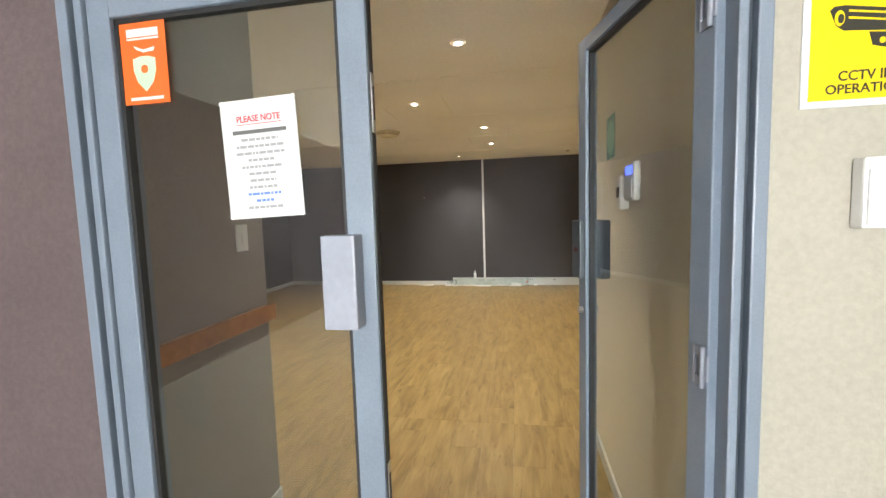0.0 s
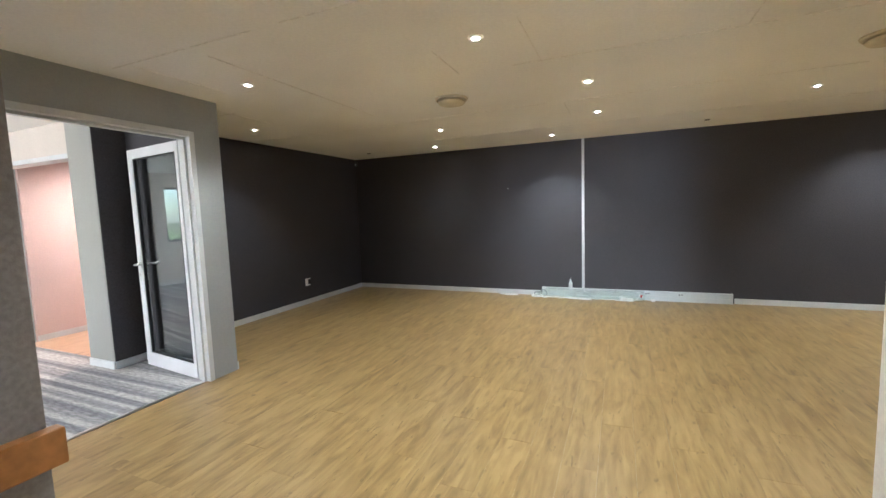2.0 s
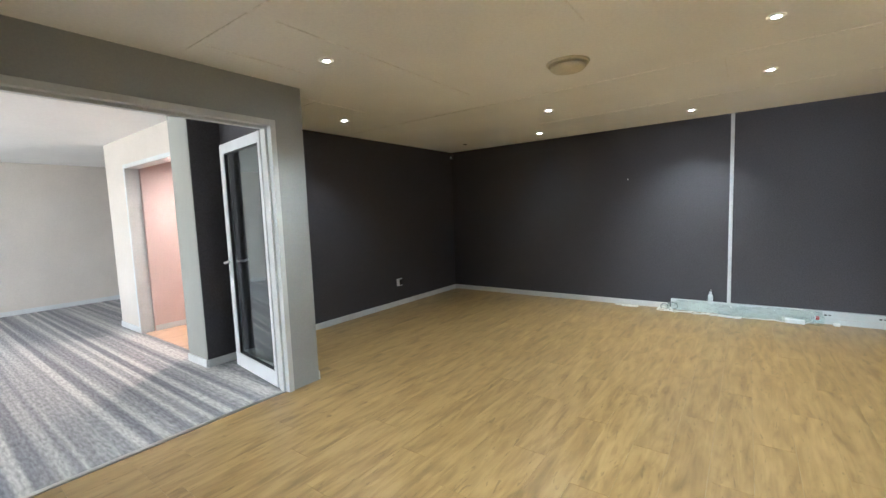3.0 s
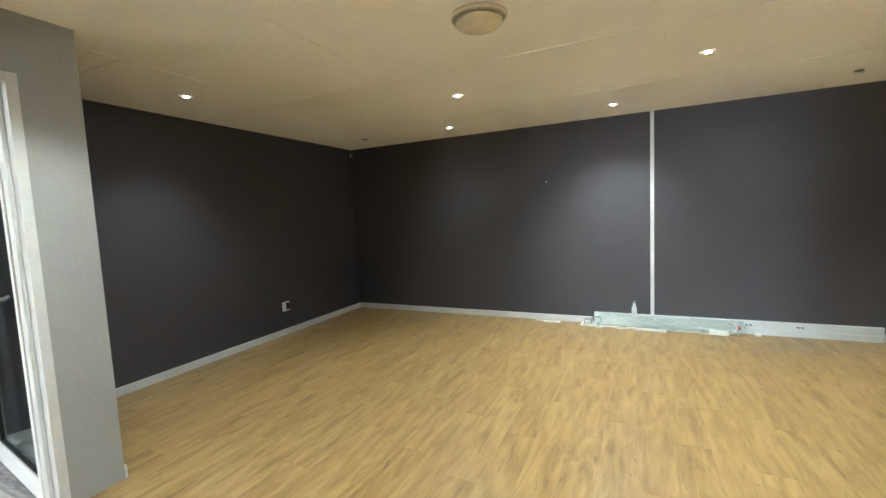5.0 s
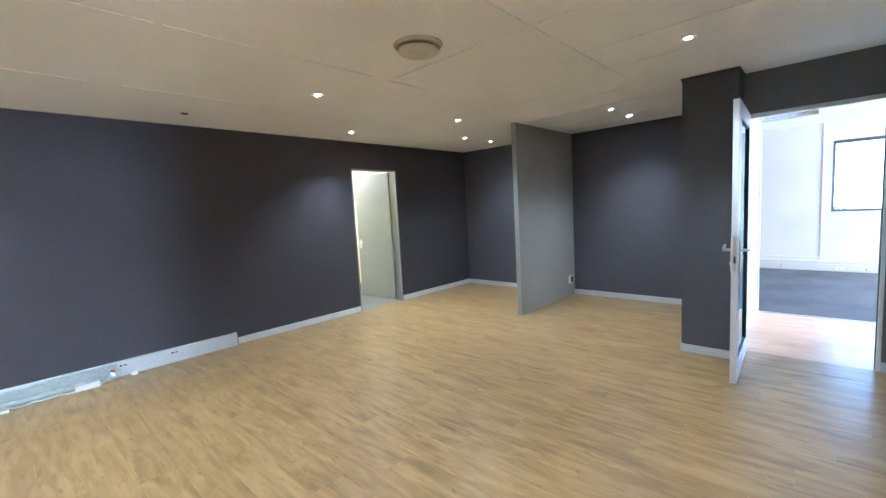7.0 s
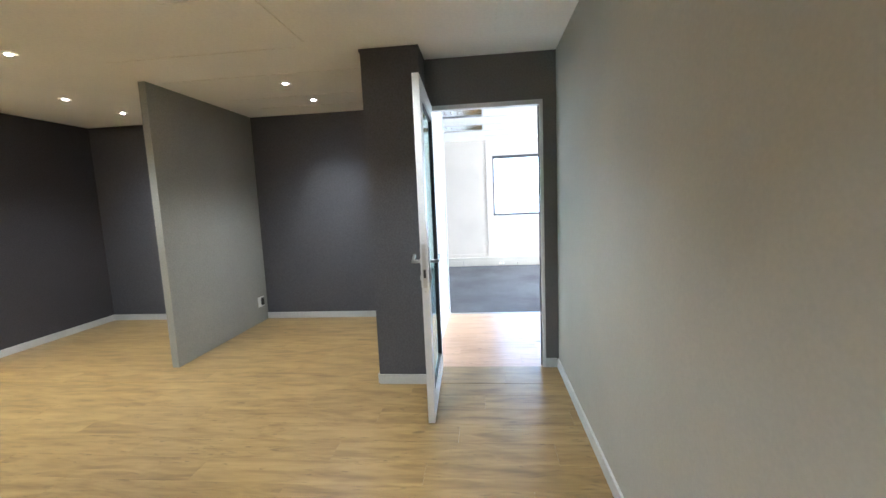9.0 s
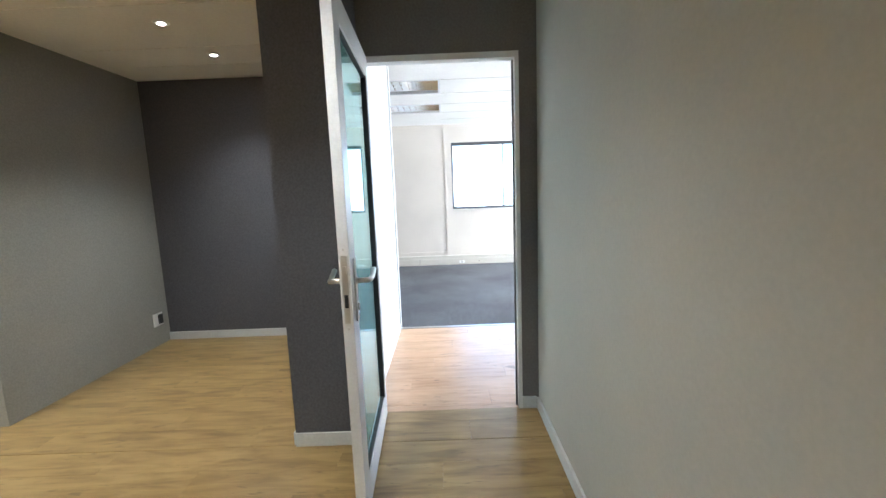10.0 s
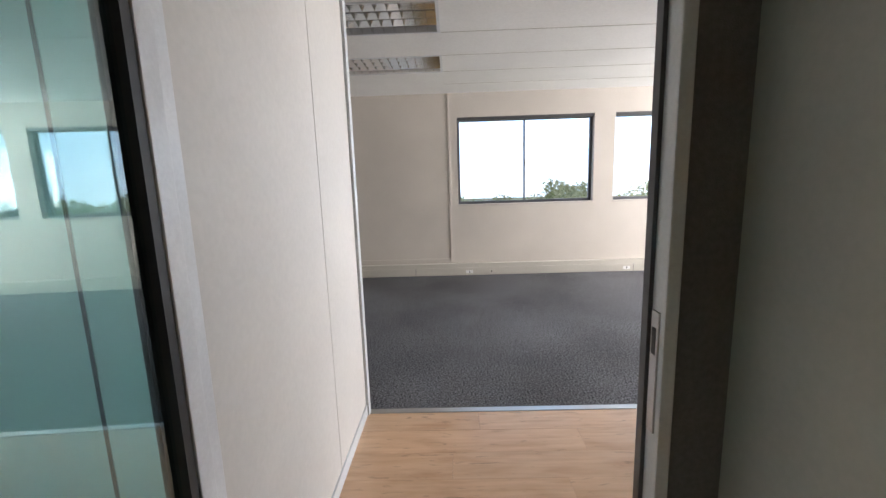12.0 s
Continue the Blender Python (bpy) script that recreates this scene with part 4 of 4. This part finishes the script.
def glazed_leaf(name, m, w, h, label, pane_mat, s=0.085, film=()):
    """Hinge edge at x = w, free edge at x = 0; the leaf lies along x."""
    t = 0.042
    d = thing(name, m, label, "door", kind="structure")
    part("stile", box(bmesh.new(), 0, 0, 0.01, s, t, h, 0.003), WHITE_ALU, d)
    s2 = 0.045
    part("stile", box(bmesh.new(), w - s2, 0, 0.01, w, t, h, 0.003), WHITE_ALU, d)
    part("top_rail", box(bmesh.new(), s, 0, h - s, w - s2, t, h, 0.003), WHITE_ALU, d)
    part("bottom_rail", box(bmesh.new(), s, 0, 0.01, w - s2, t, 0.14, 0.003), WHITE_ALU, d)
    bm = bmesh.new()
    for r in ((s, 0.008, 0.14, s + 0.010, 0.034, h - s), (w - s2 - 0.022, 0.004, 0.14, w - s2, 0.038, h - s), (s, 0.008, h - s - 0.010, w - s2, 0.034, h - s), (s, 0.008, 0.14, w - s2, 0.034, 0.150)):
        box(bm, *r)
    part("glazing_bead", bm, BLACK, d, "black rubber glazing gasket")
    pane = part("pane", box(bmesh.new(), s + 0.002, 0.018, 0.142, w - s2 - 0.002, 0.024, h - s - 0.002), pane_mat, d, "tinted glass pane")
    pane.visible_shadow = False
    for a, b in film:
        sheet = part("window_film", box(bmesh.new(), a, 0.0245, 0.144, b, 0.0255, h - s - 0.004), FROST, d, "frosted film strip behind the glass")
        sheet.visible_shadow = False
    lever_set(d, s * 0.62, -1, t)
    lever_set(d, s * 0.62, 1, t)
    lock = part("lock_plate", box(bmesh.new(), -0.003, 0.010, 0.86, 0.0, 0.032, 1.12, 0.001), STEEL, d, "steel lock face plate")
    part("bolt", box(bmesh.new(), -0.004, 0.014, 0.92, -0.0025, 0.028, 0.97), BLACK, lock)
    part("latch", box(bmesh.new(), -0.012, 0.014, 1.05, -0.0025, 0.028, 1.08), STEEL, lock)
    for z in (0.838, 1.142):
        part("screw", tube(bmesh.new(), 0.0045, 0.0045, 0.004, pose(-0.001, 0.021, z, 0, 90, 0), 10), STEEL, d)
    for z in (0.22, 1.03, 1.80):
        part("hinge", tube(bmesh.new(), 0.010, 0.010, 0.10, pose(w - 0.009, t - 0.004, z), 12), WHITE_ALU, d)
    return d


east_leaf = glazed_leaf("door_4", pose(3.222, 3.803, 0, 0, 0, 2.4), 0.872, 2.085, "white aluminium glazed door with frosted teal glass, open", TEAL_GLASS, 0.112, ((0.116, 0.229), (0.241, 0.684), (0.692, 0.775)))
west_leaf = glazed_leaf("door_5", pose(-4.385, 4.082, 0, 0, 0, -7.0), 0.87, 2.09, "white aluminium glazed door standing open over carpet", GLASS)

# frames of the two doorways
structure(boxes("door_frame_east", WHITE_ALU, [(4.097, 3.006, 0, 4.165, 3.03, 2.092), (4.097, 3.868, 0, 4.165, 3.888, 2.092), (4.097, 3.03, 2.058, 4.165, 3.868, 2.092)], bevel=0.003), "white aluminium door frame", "door frame")
structure(boxes("frame_seal", DARK_ALU, [(4.142, 3.03, 0, 4.165, 3.038, 2.056)]), "dark seal in the door frame", "trim")
keep = tagged(part("strike_plate", box(bmesh.new(), 4.112, 3.028, 0.90, 4.137, 3.0335, 1.13, 0.001), STEEL), "steel strike plate in the door frame", "strike plate", kind="structure")
part("slot", box(bmesh.new(), 4.118, 3.033, 1.05, 4.131, 3.0345, 1.10), BLACK, keep)
structure(boxes("door_frame_west", TRIM, [(-3.52, 3.985, 0, -3.37, 4.03, 2.15), (-3.52, 2.20, 0, -3.37, 2.245, 2.15), (-3.52, 2.245, 2.105, -3.37, 3.985, 2.15)], bevel=0.004), "pale grey metal frame round the wide opening", "door frame")
structure(boxes("frame_rebate", TRIM, [(-3.465, 3.965, 0, -3.42, 3.985, 2.105), (-3.465, 2.245, 2.085, -3.42, 3.965, 2.105)], bevel=0.002), "rebate of the door frame", "trim")
structure(boxes("pillar_cap", SLATE, [(3.787, 3.882, H - 0.022, 4.112, 4.303, H - 0.001)], bevel=0.003), "thin dark trim at the pillar top", "trim")

# ---------------------------------------------------------------- west office
structure(boxes("wall_office_west", BEIGE, [(-10.07, 1.9, 0, -9.95, 7.0, SLAB), (-10.07, -2.4, 0, -9.95, -0.7, SLAB), (-10.07, -0.7, 0, -9.95, 1.9, 0.95), (-10.07, -0.7, 2.15, -9.95, 1.9, SLAB)]), "beige office wall with a window", "wall")
structure(boxes("wall_office_north", BEIGE, [(-7.36, 4.02, 0, -6.68, 4.14, SLAB), (-5.16, 4.02, 0, -4.98, 4.14, SLAB), (-6.68, 4.02, 2.13, -5.16, 4.14, SLAB), (-7.36, 4.14, 0, -7.24, 7.0, SLAB), (-9.95, 7.0, 0, -7.24, 7.12, SLAB)]), "pale office wall with a doorway", "wall")
structure(boxes("wall_office_pier_face", CHARCOAL, [(-4.58, 3.905, 0, -4.572, 4.19, SLAB)]), "charcoal painted side of the wall end", "wall")
structure(boxes("wall_office_pier", MIDGREY, [(-4.98, 3.90, 0, -4.58, 4.19, SLAB)]), "grey painted wall end", "wall")
structure(boxes("wall_office_south", BEIGE, [(-9.95, -2.4, 0, -8.6, -2.28, SLAB), (-4.6, -2.4, 0, -3.385, -2.28, SLAB), (-8.6, -2.4, 0, -4.6, -2.28, 0.95), (-8.6, -2.4, 2.15, -4.6, -2.28, SLAB)]), "beige office wall with a window", "wall")
structure(boxes("wall_office_east", BEIGE, [(-3.505, -2.28, 0, -3.385, 1.88, SLAB)]), "beige office wall", "wall")
structure(boxes("ceiling_office_west", CEIL, [(-9.95, -2.28, 2.45, -3.505, 4.19, 2.49), (-9.95, 4.19, 2.45, -7.36, 7.0, 2.49)]), "white office ceiling", "ceiling")
structure(boxes("door_frame_office", SKIRT, [(-6.68, 4.005, 0, -6.63, 4.155, 2.13), (-6.63, 4.005, 2.08, -5.16, 4.155, 2.13)], bevel=0.004), "white painted door frame", "door frame")
structure(boxes("wall_side_room", PINK, [(-6.72, 4.16, 0, -6.60, 6.6, SLAB), (-6.60, 6.5, 0, -4.84, 6.6, SLAB)]), "side room wall, warm light tinted into its colour", "wall")
# The light-tinted laminate again, for the warmly lit floor.
structure(boxes("floor_side_room", FLOOR_LIT, [(-6.60, 4.04, -0.2, -4.85, 6.5, 0.004)]), "laminate floor of the side room, light put into its tone", "floor")
structure(boxes("ceiling_side_room", CEIL, [(-6.60, 4.14, H, -4.84, 6.5, H + 0.04)]), "white ceiling of the side room", "ceiling")
skirting([(-7.36, 4.02 - ST, 0, -6.68, 4.02, SK), (-4.98, 3.90 - ST, 0, -4.58, 3.90, SK), (-4.572, 3.90, 0, -4.572 + ST, 4.19, SK), (-4.572 + ST, 4.19 - ST, 0, -3.53, 4.19, SK), (-9.95, -0.5, 0, -9.95 + ST, 7.0, SK), (-6.60, 4.16, 0.004, -6.60 + ST, 6.5, SK)])


def window(name, m, w, h, label, panes=2):
    """A sliding window in an opening: lies along x from 0 to w, z from 0 to h."""
    win = thing(name, m, label, "window", kind="structure")
    t = 0.05
    fr = part("window_frame", box(bmesh.new(), 0, 0, 0, w, t, 0.04, 0.003), DARK_ALU, win)
    part("head", box(bmesh.new(), 0, 0, h - 0.05, w, t, h, 0.003), DARK_ALU, fr)
    part("jamb", box(bmesh.new(), 0, 0, 0.04, 0.035, t, h - 0.05, 0.003), DARK_ALU, fr)
    part("jamb", box(bmesh.new(), w - 0.035, 0, 0.04, w, t, h - 0.05, 0.003), DARK_ALU, fr)
    for k in range(panes):
        a, b = 0.035 + (w - 0.07) * k / panes, 0.035 + (w - 0.07) * (k + 1) / panes
        p = part("pane", box(bmesh.new(), a, 0.022, 0.04, b, 0.028, h - 0.05), GLASS, win)
        p.visible_shadow = False
        if k:
            part("mullion", box(bmesh.new(), a - 0.012, 0.008, 0.04, a + 0.012, 0.042, h - 0.05, 0.002), DARK_ALU, fr)
            part("catch", box(bmesh.new(), a - 0.016, -0.004, h * 0.45, a + 0.016, 0.008, h * 0.45 + 0.05, 0.003), DARK_ALU, fr)
    return win


window("window_1", pose(-10.03, -0.7, 0.95, 0, 0, 90), 2.6, 1.2, "dark-framed office window with daylight behind")
window("window_2", pose(-8.6, -2.36, 0.95), 4.0, 1.2, "dark-framed wide office window, fitted with a daylight lamp", 3)

# ---------------------------------------------------------------- passage and east office
panels = thing("wall_passage_panels", (4.17, 3.955, 0), "white laminate wall panels with thin dark joints", "wall panel", kind="structure")
for k, (a, b) in enumerate(((0.0, 0.945), (0.950, 1.50))):
    part("panel", box(bmesh.new(), a, -0.030, 0.07, b, 0, SLAB - 0.1, 0.002), PANEL, panels)
part("backing", box(bmesh.new(), 0, -0.020, 0.0, 1.50, 0.0, SLAB - 0.1), BLACK, panels)
part("plinth", box(bmesh.new(), 0, -0.036, 0.0, 1.50, -0.021, 0.068, 0.002), SKIRT, panels)
structure(boxes("panel_end_trim", SKIRT, [(5.672, 3.91, 0, 5.725, 3.955, HE), (5.712, 3.955, 0, 5.725, 4.295, HE)], bevel=0.003), "white end trim of the panel wall", "trim")
structure(boxes("wall_passage_south", BEIGE, [(4.16, 0.9, 0, 5.71, 1.0, SLAB), (4.06, 0.9, 0, 4.16, 2.785, SLAB)]), "beige passage wall", "wall")
E_W = [(1.389, 3.28), (-0.785, 1.106), (-2.96, -1.07)]
rows = [(9.314, 3.28, 0, 9.464, 7.0, SLAB), (9.314, -3.2, 0, 9.464, -2.96, SLAB), (9.314, 1.106, 0, 9.464, 1.389, SLAB), (9.314, -1.07, 0, 9.464, -0.785, SLAB)]
for a, b in E_W:
    rows += [(9.314, a, 0, 9.464, b, 1.015), (9.314, a, 2.21, 9.464, b, SLAB)]
structure(boxes("wall_office_east_window", BEIGE, rows), "beige office wall with three windows", "wall")
structure(boxes("wall_east_north", BEIGE, [(5.76, 7.0, 0, 9.464, 7.12, SLAB), (5.76, 4.295, 0, 5.77, 7.0, SLAB)]), "beige office wall", "wall")
structure(boxes("wall_east_south", BEIGE, [(5.59, -3.32, 0, 9.464, -3.2, 1.03), (5.59, -3.32, 2.21, 9.464, -3.2, SLAB), (5.59, -3.32, 1.03, 6.1, -3.2, 2.21), (9.1, -3.32, 1.03, 9.464, -3.2, 2.21), (5.59, -3.2, 0, 5.71, 0.9, SLAB)]), "beige office wall", "wall")
T1, T2 = (6.34, 6.93), (7.57, 8.14)
LY = (3.45, 4.65)
bm = bmesh.new()
box(bm, 4.16, 1.0, HE, 5.74, 3.955, HE + 0.04)
box(bm, 5.74, -3.2, HE, 9.314, LY[0], HE + 0.04)
box(bm, 5.77, LY[1], HE, 9.314, 7.0, HE + 0.04)
for a, b in ((5.74, T1[0]), (T1[1], T2[0]), (T2[1], 9.314)):
    box(bm, a, LY[0], HE, b, LY[1], HE + 0.04)
structure(part("ceiling_office_east", bm, CEIL), "white boarded office ceiling with recessed lights", "ceiling")
bm = bmesh.new()
for x in (5.12, 5.74, 6.33, 6.94, 7.56, 8.15, 8.75):
    box(bm, x - 0.003, -3.2, HE - 0.003, x + 0.003, 3.43 if x > 5.6 else 3.9, HE + 0.002)
structure(part("ceiling_joint_east", bm, TRUNK), "thin shadow joints in the office ceiling", "trim")

MIRROR = mat("specular_louvre", (0.80, 0.80, 0.80), 0.12, metal=1.0, grain=0.02)


def troffer(x0, x1, y0, y1):
    """A recessed louvred light, unlit: body, frame, cross blades."""
    d = thing("ceiling_light", (0, 0, 0), "unlit recessed light with a mirrored louvre", "ceiling light", "louvred ceiling lights")
    w, l = x1 - x0, y1 - y0
    bm = bmesh.new()
    box(bm, 0, 0, 0.095, w, l, 0.10)
    box(bm, 0, 0, 0, 0.004, l, 0.095)
    box(bm, w - 0.004, 0, 0, w, l, 0.095)
    box(bm, 0.004, 0, 0, w - 0.004, 0.004, 0.095)
    box(bm, 0.004, l - 0.004, 0, w - 0.004, l, 0.095)
    part("housing", bm, WHITE_ALU, d)
    bm = bmesh.new()
    for r in ((-0.012, -0.012, -0.004, w + 0.012, 0.010, 0.0), (-0.012, l - 0.010, -0.004, w + 0.012, l + 0.012, 0.0), (-0.012, 0.010, -0.004, 0.010, l - 0.010, 0.0), (w - 0.010, 0.010, -0.004, w + 0.012, l - 0.010, 0.0)):
        box(bm, *r)
    part("frame", bm, WHITE_ALU, d)
    n = 14
    for k in range(1, n):
        y = l * k / n
        bm = bmesh.new()
        prism(bm, [(-0.007, 0.055), (0.007, 0.055), (0.001, 0.0), (-0.001, 0.0)], w - 0.02, Matrix.Translation((0.01, y, 0.002)) @ Matrix(((0, 0, 1, 0), (1, 0, 0, 0), (0, 1, 0, 0), (0, 0, 0, 1))))
        part("cross_blade", bm, MIRROR, d)
    for k in range(1, 4):
        x = w * k / 4
        bm = bmesh.new()
        prism(bm, [(-0.022, 0.058), (0.022, 0.058), (0.002, 0.0), (-0.002, 0.0)], l - 0.02, Matrix.Translation((x, 0.01 + l - 0.02, 0.001)) @ Matrix(((1, 0, 0, 0), (0, 0, -1, 0), (0, 1, 0, 0), (0, 0, 0, 1))))
        part("side_reflector", bm, MIRROR, d)
    for k in (0.5, 1.5, 2.5, 3.5):
        part("fluorescent_tube", tube(bmesh.new(), 0.013, 0.013, l - 0.03, pose(w * k / 4, l / 2, 0.078, 90), 10), WHITE, d)
    return d


troff = troffer(*T1, *LY)
troff.matrix_basis = Matrix.Translation((T1[0], LY[0], HE))
copy_thing(troff, Matrix.Translation((T2[0], LY[0], HE)))

for k, (a, b) in enumerate(E_W):
    window(f"window_{k + 3}", pose(9.404, b, 1.015, 0, 0, -90), b - a, 1.195, "dark-framed sliding office window, sky beyond")
    structure(boxes("window_sill", BEIGE, [(9.299, a - 0.01, 0.997, 9.404, b + 0.01, 1.017)], bevel=0.003), "painted window sill", "sill")
    structure(boxes("window_blind", DARK_ALU, [(9.329, a + 0.01, 2.165, 9.384, b - 0.01, 2.21)], bevel=0.004), "folded-up dark blind at the window head", "blind")

# Unseen window, added only to hold the south fill lamp.
window("window_6", pose(6.1, -3.30, 1.03), 3.0, 1.18, "dark-framed wide office window, fitted with a daylight lamp", 3)
etrunk = thing("cable_trunking", (9.314, -3.2, 0), "ivory skirting trunking along the office wall", "trunking")
part("body", box(bmesh.new(), -0.055, 0, 0.0, 0, 10.2, 0.172, 0.004), TRUNK, etrunk)
part("lid", box(bmesh.new(), -0.060, 0, 0.070, -0.054, 10.2, 0.112, 0.002), TRUNK, etrunk)
for y in (0.85, 7.12, 4.0, 8.3):
    part("joint", box(bmesh.new(), -0.0615, y, 0.01, -0.0595, y + 0.006, 0.105), DARK_INK, etrunk)
for y, mt in ((6.345, WHITE), (4.10, WHITE), (3.80, WHITE), (6.03, TRUNK)):
    so = part("socket", box(bmesh.new(), -0.068, y - 0.05, 0.030, -0.060, y + 0.05, 0.072, 0.003), mt, etrunk, "socket outlet")
    part("slot", box(bmesh.new(), -0.070, y - 0.006, 0.038, -0.0675, y + 0.006, 0.064), BLACK, so)
econd = thing("cable_conduit", (9.314, 3.395, 0.215), "beige plastic cable cover on the office wall", "conduit")
part("upright", box(bmesh.new(), -0.010, -0.013, 0, 0, 0.013, HE - 0.216, 0.002), BEIGE, econd)
part("run", box(bmesh.new(), -0.010, 0.014, 0.0, 0, 3.3, 0.026, 0.002), BEIGE, econd)


# ---------------------------------------------------------------- outdoors
HAZE = glow("bright_sky_haze", (0.42, 0.68, 1.0), 1.15)
nt = HAZE.node_tree
geo = nt.nodes.new("ShaderNodeNewGeometry")
sep = nt.nodes.new("ShaderNodeSeparateXYZ")
nt.links.new(geo.outputs["Position"], sep.inputs["Vector"])
rise = nt.nodes.new("ShaderNodeMapRange")
rise.inputs["From Min"].default_value, rise.inputs["From Max"].default_value = 0.0, 55.0
nt.links.new(sep.outputs["Z"], rise.inputs["Value"])
sky_tone = ramp(nt, rise.outputs["Result"], [(0.0, (0.80, 0.88, 0.98)), (0.25, (0.58, 0.78, 1.0)), (1.0, (0.34, 0.62, 1.0))])
nt.links.new(sky_tone, nt.nodes["Principled BSDF"].inputs["Emission Color"])
bm = bmesh.new()
for k in range(24):
    a0, a1 = math.radians(-75 + 150 * k / 24), math.radians(-75 + 150 * (k + 1) / 24)
    bm.faces.new([bm.verts.new((140 * math.cos(a), 140 * math.sin(a), z)) for a, z in ((a0, -4.95), (a1, -4.95), (a1, 90), (a0, 90))])
structure(part("backdrop", bm, HAZE), "bright hazy sky beyond the trees", "sky")
structure(boxes("ground", GRASS, [(-900, -900, -5.05, 900, 900, -4.95)]), "dry grass and scrub ground", "ground")


def tree(height, seed):
    r4 = random.Random(seed)
    t = thing("tree", (0, 0, 0), "leafy green tree seen outside the windows", "tree", "trees outside")
    bm = bmesh.new()
    sweep(bm, [(0, 0, 0), (0.05, 0.02, height * 0.25), (-0.04, 0.06, height * 0.5)], 0.16, 9)
    for k in range(6):
        a = k * 1.05
        sweep(bm, [(-0.02, 0.03, height * 0.42), (0.7 * math.cos(a), 0.7 * math.sin(a), height * 0.6), (1.5 * math.cos(a), 1.5 * math.sin(a), height * 0.78)], 0.06, 6)
    part("trunk", bm, BARK, t)
    verts, faces = [], []
    blobs = [(r4.gauss(0, 1.1), r4.gauss(0, 1.1), height * r4.uniform(0.5, 0.95), r4.uniform(0.5, 1.1)) for _ in range(22)]
    for _ in range(5200):
        bx, by, bz, br = blobs[r4.randrange(len(blobs))]
        d = Vector((r4.gauss(0, 1), r4.gauss(0, 1), r4.gauss(0, 1))).normalized() * br * r4.uniform(0.6, 1.1)
        c = Vector((bx, by, bz)) + d
        u = Vector((r4.gauss(0, 1), r4.gauss(0, 1), r4.gauss(0, 1))).normalized()
        v = u.orthogonal().normalized()
        s = r4.uniform(0.07, 0.15)
        i = len(verts)
        verts += [c + u * s, c + v * s * 0.5, c - u * s, c - v * s * 0.5]
        faces.append((i, i + 1, i + 2, i + 3))
    me = bpy.data.meshes.new("crown")
    me.from_pydata(verts, [], faces)
    me.materials.append(LEAF)
    cr = new("crown", me)
    cr.parent = t
    return t


tree_a = tree(5.6, 1)
tree_a.matrix_basis = pose(21.0, 6.6, -4.95)
for x, y, s, rot in ((24, 2.0, 0.93, 40), (26, -2.5, 0.9, 100), (23, -7.5, 1.0, 160), (28, -13, 0.98, 220), (33, -22, 1.05, 80), (27, 9, 0.95, 300), (31, 5.5, 1.0, 20), (34, -6, 1.02, 60), (36, -15, 1.05, 10),
                     (-20, 1, 0.95, 30), (-23, -4, 1.0, 90), (-9, -18, 0.8, 140), (-4, -20, 0.75, 200), (3, -19, 0.8, 250)):
    copy_thing(tree_a, pose(x, y, -4.95, 0, 0, rot)).scale = (s, s, s)


# ---------------------------------------------------------------- laminate planks
PW, PL = 0.19, 1.22


def planks(owner, material, areas, seed):
    """Planks along y, cut to the areas (x0, x1, y0, y1); full ones share a mesh."""
    r5 = random.Random(seed)
    shared = {}
    for x0, x1, y0, y1 in areas:
        n0 = math.floor(x0 / PW)
        for c in range(n0, math.ceil(x1 / PW)):
            off = (c * 0.437) % 1.0 * PL
            k = math.floor((y0 - off) / PL)
            while off + k * PL < y1:
                a, b = max(x0, c * PW), min(x1, (c + 1) * PW)
                p, q = max(y0, off + k * PL), min(y1, off + (k + 1) * PL)
                k += 1
                if b - a < 0.004 or q - p < 0.004:
                    continue
                key = (round(b - a, 3), round(q - p, 3))
                if key not in shared:
                    shared[key] = mesh_of("plank", box(bmesh.new(), 0.0004, 0.0004, -0.011, key[0] - 0.0004, key[1] - 0.0004, 0.0), material)
                ob = new("plank", shared[key])
                ob.parent = owner
                ob.location = (a, p, r5.uniform(-0.0004, 0.0))


floor_ob = bpy.data.objects["floor"]
planks(floor_ob, FLOOR, [(-3.415, 3.797, 2.905, 8.31), (3.797, 4.115, 2.905, 3.89), (-4.72, -3.415, 4.28, 8.31), (3.797, 5.64, 4.295, 8.31), (-3.415, -1.153, 1.998, 2.905), (-1.153, 0.505, 1.21, 2.905)], 3)
planks(bpy.data.objects["floor_passage"], FLOOR_LIT, [(4.115, 4.16, 3.00, 3.89), (4.16, 5.69, 1.0, 3.935)], 5)
